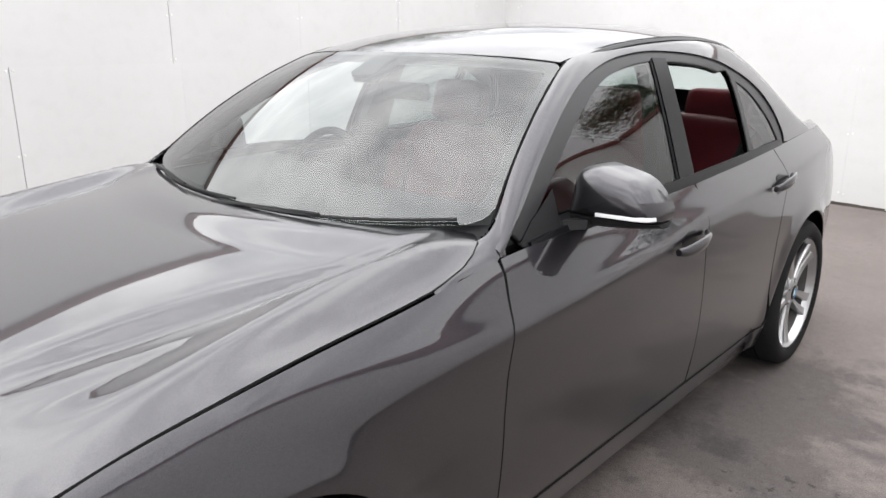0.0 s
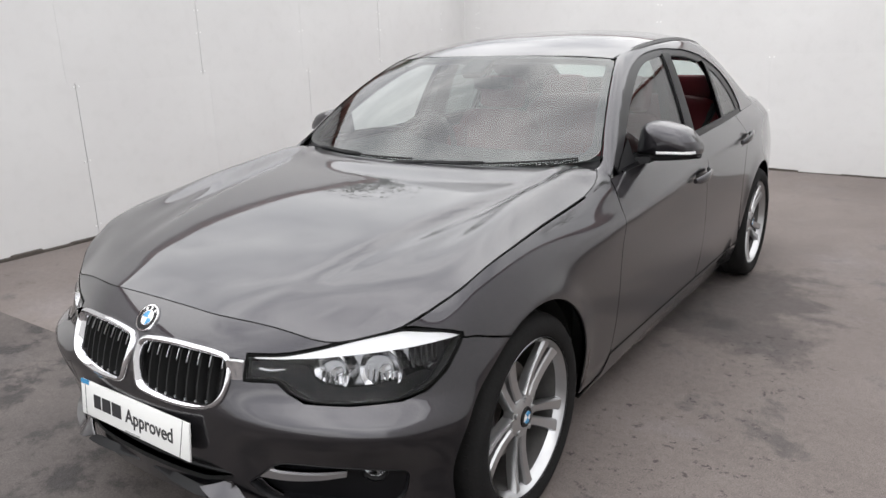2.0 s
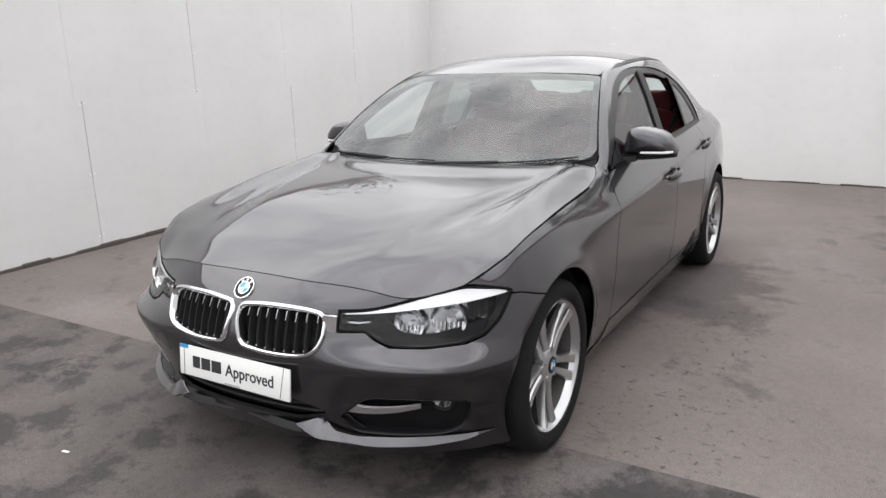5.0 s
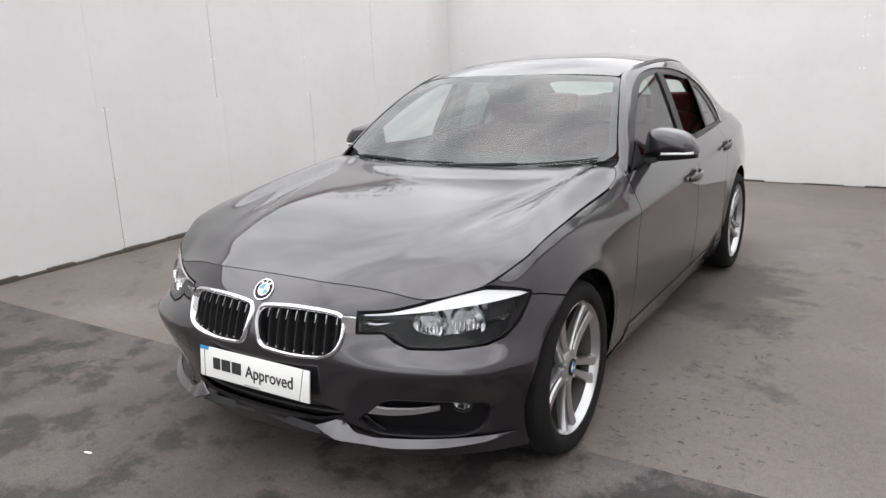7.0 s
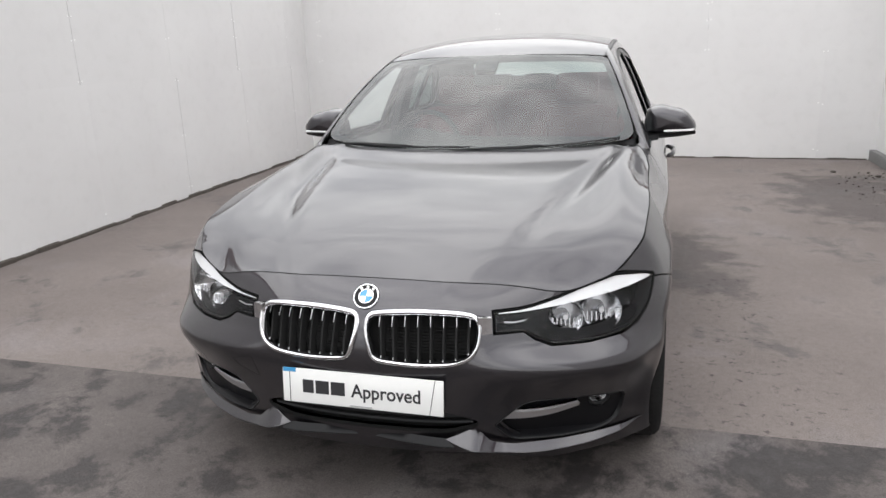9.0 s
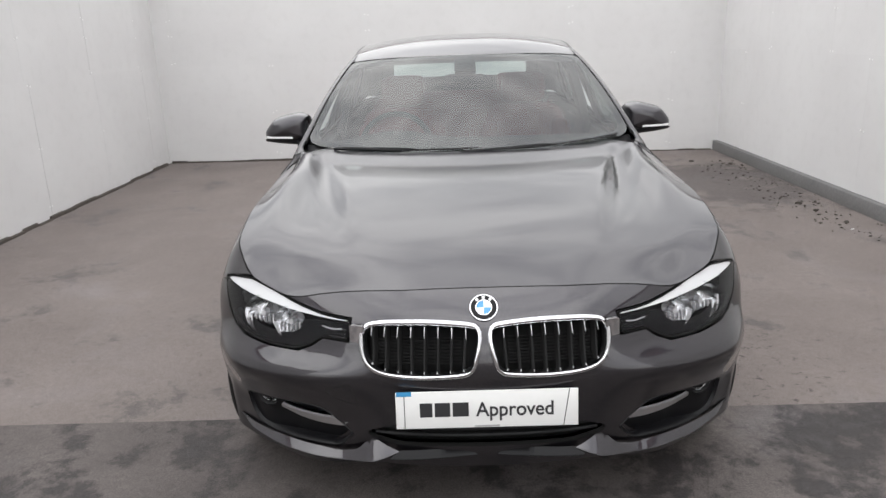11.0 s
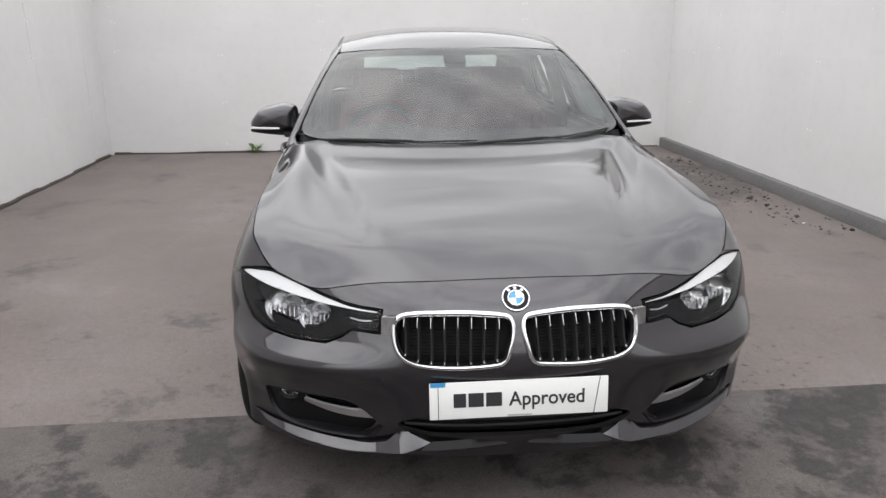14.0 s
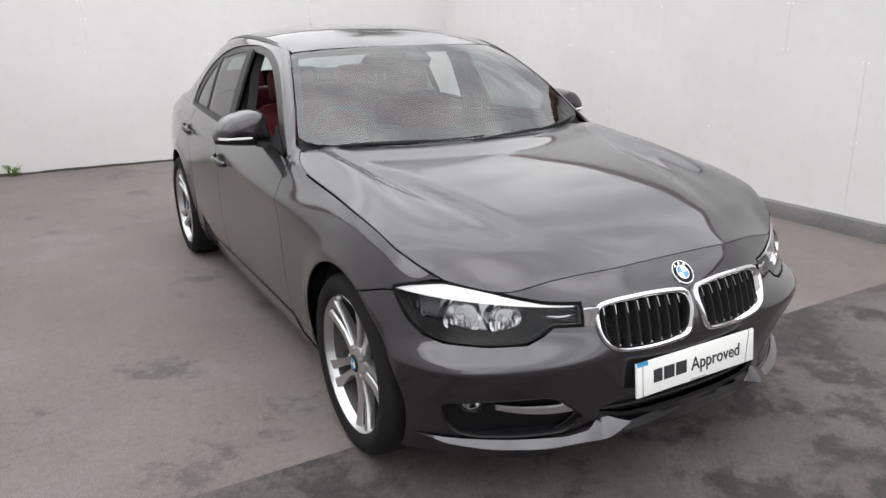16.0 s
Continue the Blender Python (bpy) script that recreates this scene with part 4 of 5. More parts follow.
lettering("Approved", .060, -.032, -.020, pm, plate, .222)
for k, w in enumerate((.036, .044, .046)):
    bm = bmesh.new()
    x = -.192 + (0, .043, .094)[k]
    add_box(bm, (x, -.020, .004), (x + w, .022, .0052))
    bmesh.ops.transform(bm, matrix=pm, verts=bm.verts)
    part("mark", bm, INK, plate)
bm = bmesh.new()
add_box(bm, (-.036, -.052, .004), (.036, -.0475, .0052))
bmesh.ops.transform(bm, matrix=pm, verts=bm.verts)
part("small_print", bm, plain("grey_ink", (.35, .35, .35), .6), plate)
for x, lean in ((-.236, .0), (.218, .018)):
    bm = bmesh.new()
    add_rings(bm, [[(x - .001, -.057, .004), (x + .001, -.057, .004), (x + .001, -.057, .0048), (x - .001, -.057, .0048)], [(x - .001 + lean, .057, .004), (x + .001 + lean, .057, .004), (x + .001 + lean, .057, .0048), (x - .001 + lean, .057, .0048)]])
    bmesh.ops.transform(bm, matrix=pm, verts=bm.verts)
    part("rule", bm, INK, plate)

# fenders, doors, sills, rear body
for sg, S in SIDES:
    U = U_OF_Y
    f_top = [(u, Z_TOP(u) - .002) for u in np.linspace(.858, U(.712), 40)]
    fender = [(1.026, .7005), (1.026, .713), (.985, .7235), (.89, .7395)] + f_top + [(U(.712), .905), (U(.668), .80), (U(.652), .70), (U(.648), .60), (U(.652), .45), (U(.66), .30), (U(.655), .205), (U(.45), .20)]
    fender += arch(AXLE_F, 190, 64.5)[1:] + [(1.062, .697)]
    panel("front_fender", S, fender, PAINT, car, step=.016, edge=.012, depth=.016, scale=(1, 1.3))
    d1 = [(U(y), Z_TOP(U(y)) - .001) for y in np.linspace(.725, 1.74, 34)] + [(U(1.752), .93), (U(1.705), .84), (U(1.692), .76), (U(1.70), .60), (U(1.708), .40), (U(1.71), .288)] + [(U(y), .284) for y in np.linspace(1.70, .68, 10)] + [(U(.665), .30), (U(.657), .45), (U(.653), .60), (U(.657), .70), (U(.673), .80), (U(.719), .90)]
    d2 = [(U(y), Z_TOP(U(y)) - .001) for y in np.linspace(1.757, 2.53, 24)] + [(U(2.515), .93), (U(2.48), .87), (U(2.415), .76), (U(2.382), .66), (U(2.37), .55), (U(2.385), .43), (U(2.42), .31), (U(2.42), .288)] + [(U(y), .284) for y in np.linspace(2.41, 1.725, 8)] + [(U(1.713), .40), (U(1.705), .60), (U(1.697), .76), (U(1.710), .84)]
    for nm, o, lab in (("front_door", d1, ""), ("rear_door", d2, "")):
        d = panel(nm, S, o, PAINT, car, lab, step=.018, edge=.012, depth=.016, scale=(1, 1.5))
        d["side"] = sg
        # handle: a cup and a pull
        y0, zc, tl = (1.46, .807, .010) if nm == "front_door" else (2.30, .868, .012)
        hb = bmesh.new()
        rings = []
        for t in np.linspace(0, 1, 13):
            y = y0 + .205 * t
            z = zc + tl * t * 2
            p = Vector(S(U(y), z))
            n = normal_on(S, U(y), z)
            out = .012 + .030 * math.sin(math.pi * t) ** .55
            hgt = .011 + .010 * math.sin(math.pi * min(1, t * 1.1)) ** .7
            rings.append([p + n * (out + .009 * math.cos(a)) + Vector((0, 0, hgt * math.sin(a))) for a in np.linspace(0, math.tau, 12, endpoint=False)])
        add_rings(hb, rings)
        bmesh.ops.recalc_face_normals(hb, faces=hb.faces)
        part("door_handle", hb, PAINT, d)
        panel("handle_cup", S, rounded((U(y0 + .045), zc - .030, .02), (U(y0 + .135), zc - .022, .025), (U(y0 + .165), zc + .030, .03), (U(y0 + .10), zc + .045, .03), (U(y0 + .05), zc + .025, .025)), GLOSS, d, step=.014, edge=.008, depth=.001, lift=.0015)
    panel("sill", S, [(U(y), .279) for y in np.linspace(.66, 2.42, 16)] + arch(AXLE_R, -2, -24, n=6) + [(U(y), .175) for y in np.linspace(2.38, .46, 16)] + [(U(.645), .20)], PAINT, car, step=.03, edge=.02, depth=.02, lift=.004)
    q = [(U(2.538), Z_TOP(U(2.538)) - .001)] + [(u, Z_TOP(u) - .001) for u in np.linspace(U(2.56), ARC[-1] - .002, 40)] + [(ARC[-1] - .002, .22), (5.2, .22), (U(3.3), .21)] + [(U(3.14), .21)] + arch(AXLE_R, 197, 6, n=30) + [(U(2.395), .43), (U(2.378), .55), (U(2.388), .66), (U(2.421), .76), (U(2.486), .87), (U(2.521), .93)]
    rb = panel("rear_body", S, q, PAINT, car, step=.030, edge=.016, depth=.016, scale=(1, 2))
    panel("tail_lamp", S, rounded((4.80, .80, .02), (4.80, .93, .03), (5.2, .93, .03), (5.2, .80, .03)), RED_LENS, rb, step=.03, edge=.015, depth=.004, lift=.004)
    # wheel housing
    for cy in (AXLE_F, AXLE_R):
        bm = bmesh.new()
        rings = []
        for x in (.835, .55):
            rings.append([(sg * x, cy - .382 * math.cos(a), .325 + .382 * math.sin(a)) for a in np.linspace(-.05, math.pi + .05, 30)])
        vs = add_rings(bm, rings, closed=False, cap=False)
        bm.faces.new(vs[1])
        part("wheel_housing", bm, LINER_AND_GAP, car)


# cabin: side frames, glass, pillars, roof
def z_outline(pts):
    return [(y, cabin_w(y, z)) for y, z in pts]


DLO = [(.758, .942), (.85, 1.006), (.935, 1.067), (1.02, 1.125), (1.162, 1.211), (1.295, 1.275), (1.42, 1.315), (1.55, 1.342), (1.73, 1.358), (1.90, 1.356), (2.08, 1.344), (2.24, 1.321), (2.38, 1.287), (2.52, 1.232), (2.62, 1.168), (2.68, 1.095), (2.705, 1.02), (2.69, .99)]
FRONT_WIN = [(.838, .966), (.91, 1.012), (1.01, 1.078), (1.17, 1.178), (1.325, 1.256), (1.44, 1.300), (1.58, 1.328), (1.738, 1.341), (1.655, .962)]
REAR_WIN = [(1.840, 1.338), (1.97, 1.330), (2.10, 1.316), (2.22, 1.295), (2.315, 1.270), (2.28, .990), (1.775, .970)]
QUARTER_WIN = [(2.358, 1.256), (2.45, 1.218), (2.53, 1.162), (2.60, 1.088), (2.635, 1.015), (2.615, .998), (2.325, .992)]


def curve_pts(pts, k=6):
    """A smooth run through points."""
    out = []
    n = len(pts)
    for i in range(n - 1):
        p0, p1, p2, p3 = (Vector(pts[max(0, min(n - 1, j))]) for j in (i - 1, i, i + 1, i + 2))
        for t in np.linspace(0, 1, k, endpoint=False):
            out.append(tuple(.5 * ((2 * p1) + (p2 - p0) * t + (2 * p0 - 5 * p1 + 4 * p2 - p3) * t * t + (3 * p1 - p0 - 3 * p2 + p3) * t ** 3)))
    out.append(tuple(pts[-1]))
    return out


WAIST = [(y, 0.0) for y in np.linspace(2.66, .82, 40)]
dlo = z_outline(curve_pts([(y - .035 if y < 2.4 else y + .012, z + .022) for y, z in DLO], 4)) + [(y, max(.004, w)) for y, w in WAIST]
for sg, S in ((1, cabin), (-1, flip(cabin))):
    out = [(y, .0) for y in (.725, .745)] + z_outline(curve_pts([(y - .012 if y < 2.4 else y + .006, z + .010) for y, z in DLO], 4)) + [(2.74, .0), (2.9, 0.0), (3.12, .0)] + [(y, 1.0) for y in np.linspace(3.16, .72, 90)]
    panel("side_frame", S, out, PAINT, car, "", step=.03, edge=.02, depth=.014, scale=(1, .5))
    wins = [z_outline(curve_pts(w[:-1], 4)[:]) + z_outline([w[-1]]) for w in (FRONT_WIN, REAR_WIN)] + [z_outline(curve_pts(QUARTER_WIN[:-1], 4)) + z_outline([QUARTER_WIN[-1]])]
    fr = panel("window_surround", S, dlo, FRAME, car, "black window frames and pillar trim", holes=wins, step=.04, edge=.016, depth=.02, lift=-.006, scale=(1, .5))
    panel("pillar_cover", S, z_outline([(1.746, 1.348), (1.832, 1.345), (1.768, .960), (1.662, .955)]), GLOSS, fr, "gloss black pillar cover", step=.03, edge=.02, depth=.004, lift=-.001, scale=(1, .5))
    bead("waist_strip", S, [(y, .010) for y in np.linspace(.84, 2.66, 30)], [(-.022, -.006), (-.022, .003), (.010, .004), (.022, -.004)], GLOSS, fr, is_open=True, step=.05)
    # mirror foot corner
    panel("mirror_corner", S, z_outline([(.80, .950), (.865, .990), (.985, 1.048), (.975, .955)]), BLACK, fr, step=.03, edge=.02, depth=.004, lift=-.001, scale=(1, .5))
    for k, w in enumerate(wins):
        if (k == 0 and sg < 0) or (k == 1 and sg > 0):
            continue            # these two windows are wound down
        g = panel("window", S, w, SIDE_GLASS, fr, "tinted side window", step=.035, edge=.02, depth=.004, lift=-.010, scale=(1, .5))
        g.visible_shadow = False

    # black seal between pillar and windscreen
    bead("screen_seal", (lambda p, q, sg=sg: (sg * windscreen(p, q)[0], windscreen(p, q)[1], windscreen(p, q)[2])), [(.994, t) for t in np.linspace(0, 1, 24)], [(-.003, -.004), (-.003, .0015), (.003, .002), (.003, -.004)], RUBBER, car, is_open=True, step=.04)

    def rear_edge(t, v, sg=sg):
        p = Vector(rear_screen(.965, t)).lerp(Vector(cabin(2.66 + .50 * t, 1.0)), v)
        return (sg * p.x, p.y, p.z + .003 * math.sin(math.pi * v))
    panel("rear_pillar_trim", rear_edge, [(0, 0), (1.0, 0), (1.0, 1), (0, 1)], PAINT, car, step=.06, edge=.04, depth=.01, scale=(1, .15))

    # the fender's upper end, between hood, pillar and screen
    inner = [hood(x, y) for x, y in ((.7985, .505), (.7985, .56), (.7925, .617), (.781, .667))] + [(.768, .712, hood(.761, .70)[2] + .003), windscreen(1.0, -.01)]
    outer = [wrap(U_OF_Y(y), Z_TOP(U_OF_Y(y)) - .002) for y in (.505, .568, .635, .712)] + [cabin(.745, .55), cabin(.80, .96)]
    ci = [Curve(*[(k / 5, p[a]) for k, p in enumerate(inner)]) for a in range(3)]
    co_ = [Curve(*[(k / 5, p[a]) for k, p in enumerate(outer)]) for a in range(3)]

    def corner(t, v, sg=sg):
        p = Vector([c(t) for c in ci]).lerp(Vector([c(t) for c in co_]), v)
        return (sg * p.x, p.y, p.z + .004 * math.sin(math.pi * v) * smooth(0, .3, t))
    panel("fender_top", corner, [(.02, .02), (.74, .02), (.80, -.30), (.99, -.30), (.99, 1), (.02, 1)], PAINT, car, step=.04, edge=.02, depth=.005, scale=(1, .4), rim=PAINT)

# windscreen with its black border, mirror, wipers
ws = panel("windscreen", windscreen, rounded((-.992, .006, .10), (-.990, .988, .06), (.990, .988, .06), (.992, .006, .10)), SCREEN, car, "laminated windscreen", step=.04, edge=.03, depth=.0008, scale=(1, 1))
ws.visible_shadow = False


def screen_strip(poly_out, poly_in, name):
    return panel(name, windscreen, poly_out, GLOSS, ws, holes=[poly_in], step=.05, edge=.03, depth=.001, lift=-.004)


screen_strip(rounded((-.992, .006, .10), (-.990, .988, .06), (.990, .988, .06), (.992, .006, .10)), rounded((-.950, .045, .12), (-.945, .960, .10), (.945, .960, .10), (.950, .045, .12)), "border")
panel("sensor_patch", windscreen, rounded((-.085, .80, .03), (-.085, .97, .01), (.085, .97, .01), (.085, .80, .03)), GLOSS, ws, step=.03, edge=.03, depth=.03, lift=-.006)
bm = bmesh.new()
add_box(bm, (-.105, 1.24, 1.205), (.105, 1.27, 1.262), .014)
part("interior_mirror", bm, DASH, ws)
for s0, s1, tt in ((-.74, .05, .020), (-.03, .90, .016)):
    bm = bmesh.new()
    pts, blade = [], []
    for t in np.linspace(0, 1, 14):
        s = s0 + (s1 - s0) * t
        v = tt - .014 + .016 * t
        p, n = Vector(windscreen(s, v)), Vector((0, -.55, .83))
        blade.append(p + n * .009)
    add_tube(bm, blade, .0042, 6)
    w = part("wiper", bm, BLACK, car, "black windscreen wiper")
    bm = bmesh.new()
    root = Vector(windscreen(s0 - (.06 if s0 < -.3 else .02), -.01)) + Vector((0, -.012, .006))
    mid = blade[7] + Vector((0, -.004, .006))
    add_tube(bm, [root, root.lerp(mid, .3) + Vector((0, 0, .003)), mid], [.007, .006, .004], 6)
    part("wiper_arm", bm, BLACK, w)
# scuttle between hood and screen
def scuttle(x, t):
    s = x / .760
    b = Vector(windscreen(max(-1, min(1, s)), 0))
    y0 = hood_rear(x) - .02
    h = Vector((x, y0, hood(x, y0)[2] - .022))
    return tuple(h.lerp(Vector((x, b.y + .030, b.z - .004)), t))


panel("scuttle", scuttle, [(-.750, 0), (.750, 0), (.750, 1), (-.750, 1)], BLACK, car, step=.04, edge=.04, depth=.004, scale=(1, .3))

# roof, rear screen, boot
def header(x):
    return WS_TOP_Y(max(-1, min(1, x / .586)))


roof_front = [(x, header(x) + .004) for x in np.linspace(-.570, .570, 30)]
roof_side = [(ROOF_X(y) - .010, y) for y in np.linspace(1.34, 2.62, 30)]
roof_back = [(x, 2.715 - .05 * (x / .54) ** 2) for x in np.linspace(.535, -.535, 20)]
rf = panel("roof", roof, roof_front + roof_side + roof_back + [(-x, y) for x, y in reversed(roof_side)], PAINT, car, step=.04, edge=.02, depth=.014)
for sg in (1, -1):
    bm = bmesh.new()
    rings = []
    for y in np.linspace(1.32, 2.66, 30):
        x = ROOF_X(y) - .003
        z = roof(x, y)[2] - .002
        rings.append([(sg * (x + a), y, z + b) for a, b in ((-.011, -.006), (-.006, .001), (.006, .001), (.014, -.008))])
    add_rings(bm, rings)
    bmesh.ops.recalc_face_normals(bm, faces=bm.faces)
    part("roof_strip", bm, FRAME, rf)
bm = bmesh.new()
rings = []
for t, w, h in ((0, .012, .008), (.3, .030, .020), (.65, .026, .042), (1, .012, .060)):
    y = 2.50 + .115 * t
    z = ROOF_Z(y) - .002
    rings.append([(w * math.cos(a), y + .01 * math.sin(a) * (1 - t), z + h * max(0, math.sin(a))) for a in np.linspace(0, math.pi, 9)])
add_rings(bm, rings)
bmesh.ops.recalc_face_normals(bm, faces=bm.faces)
part("aerial", bm, PAINT, rf, "shark-fin aerial")
rs = panel("rear_screen", rear_screen, [(-.98, .0), (.98, .0), (.98, 1), (-.98, 1)], REAR_GLASS, car, "tinted rear screen", step=.05, edge=.04, depth=.004)
rs.visible_shadow = False
panel("border", rear_screen, [(-.98, 0), (.98, 0), (.98, 1), (-.98, 1)], GLOSS, rs, holes=[rounded((-.86, .24, .06), (.86, .24, .06), (.84, .64, .06), (-.84, .64, .06))], step=.05, edge=.04, depth=.001, lift=-.006)


def boot(x, t):
    a = Vector(rear_screen(max(-1, min(1, x / .62)), 1)) if abs(x) < .62 else Vector((x, 3.18, 1.02))
    a.x = x
    u = ARC[-1] - abs(x)
    b = Vector(wrap(u, Z_TOP(u)))
    b.x = x
    return tuple(a.lerp(b, t) + Vector((0, 0, .008 * math.sin(math.pi * t))))


panel("boot_lid", boot, [(-.60, 0), (.60, 0), (.60, .95), (-.60, .95)], PAINT, car, step=.05, edge=.04, depth=.014, scale=(1, .5))
for sg in (1, -1):
    def shoulder(y, t, sg=sg):
        u = U_OF_Y(y)
        a, b = Vector(wrap(u, Z_TOP(u))), Vector((.62, y, 1.005))
        p = a.lerp(b, t) + Vector((0, 0, .012 * math.sin(math.pi * t)))
        return (sg * p.x, p.y, p.z)
    panel("shoulder", shoulder, [(3.14, 0), (3.55, 0), (3.55, 1), (3.14, 1)], PAINT, car, step=.05, edge=.04, depth=.012, scale=(1, .2))


# door mirrors: a blunt shell with a flat foot, an indicator strip and a black underside
MIRROR = rounded((0.772, 0.976, .010), (0.793, 1.094, .022), (0.850, 1.111, .03), (0.972, 1.083, .035), (1.024, 1.018, .025), (1.019, 0.981, .010), (0.908, 0.972, .05), n=5)
M_C = Vector((.910, 1.032))


def mirror_y(r):
    r = min(1, r)
    return 1.115 - .076 * (1 - r ** 9) ** .5 - .020 * (1 - r * r)


def mirror_face(x, z):
    """How far forward the shell stands at (x, z)."""
    d = Vector((x, z)) - M_C
    best = 1.0
    for p, q in zip(MIRROR, MIRROR[1:] + MIRROR[:1]):
        e = q - p
        den = d.x * e.y - d.y * e.x
        if abs(den) < 1e-12:
            continue
        w = p - M_C
        s, k = (w.x * e.y - w.y * e.x) / den, (w.x * d.y - w.y * d.x) / den
        if s > 0 and 0 <= k <= 1:
            best = min(best, 1 / s) if best < 1 else 1 / s
    return mirror_y(best) + .05 * (x - .90)


def door_mirror(sg):
    outline = [Vector((p[0], p[1])) for p in densify(MIRROR, .012)]
    bm = bmesh.new()
    rings = []
    for r in (1.0, .995, .98, .955, .92, .87, .80, .70, .56, .40, .22, .06):
        ring = []
        for p in outline:
            q = M_C + (p - M_C) * r
            ring.append((sg * q.x, mirror_y(r) + .05 * (q.x - .90), q.y))
        rings.append(ring)
    rings.insert(0, [(x, y + .022, z) for x, y, z in rings[0]])
    add_rings(bm, rings)
    bmesh.ops.recalc_face_normals(bm, faces=bm.faces)
    m = part("door_mirror", bm, PAINT, car, "grey door mirror with a white indicator strip", 60)
    bm = bmesh.new()
    rings = []
    for x in np.linspace(.872, 1.013, 16):
        z = .992 + .004 * (x - .86) / .14
        y = mirror_face(x, z)
        rings.append([(sg * x, y + .012, z - .0055), (sg * x, y - .002, z - .0055), (sg * x, y - .0035, z), (sg * x, y - .002, z + .0055), (sg * x, y + .012, z + .0055)])
    add_rings(bm, rings)
    bmesh.ops.recalc_face_normals(bm, faces=bm.faces)
    part("indicator", bm, WHITE_LED, m, "white indicator strip")
    bm = bmesh.new()
    rings = []
    for x in np.linspace(.765, 1.019, 18):
        t = (x - .765) / .254
        f = mirror_face(max(.81, min(1.006, x)), .985)
        y0, y1 = (f + .004 if x > .80 else 1.030), 1.133
        lo = .948 + .020 * t ** 1.5
        hi = .9795 + .002 * t
        rings.append([(sg * x, y0 + .030, lo), (sg * x, y0 + .006, lo + .010), (sg * x, y0 - .001, hi), (sg * x, y1, hi), (sg * x, y1 - .01, lo)])
    add_rings(bm, rings)
    bmesh.ops.recalc_face_normals(bm, faces=bm.faces)
    part("mirror_base", bm, BLACK, m)
    bm = bmesh.new()
    add_rings(bm, [[(sg * x, y + dy, z + dz) for dy, dz in ((-.04, -.012), (.03, -.012), (.035, .010), (-.035, .012))] for x, y, z in ((.745, .985, .954), (.785, 1.02, .958), (.85, 1.065, .962))])
    bmesh.ops.recalc_face_normals(bm, faces=bm.faces)
    part("mirror_arm", bm, BLACK, m)
    bm = bmesh.new()
    add_box(bm, (sg * .90 - .078, 1.131, .986), (sg * .90 + .075, 1.139, 1.074), .003)
    part("mirror_glass", bm, REFLECTOR, m)


for sg in (1, -1):
    door_mirror(sg)


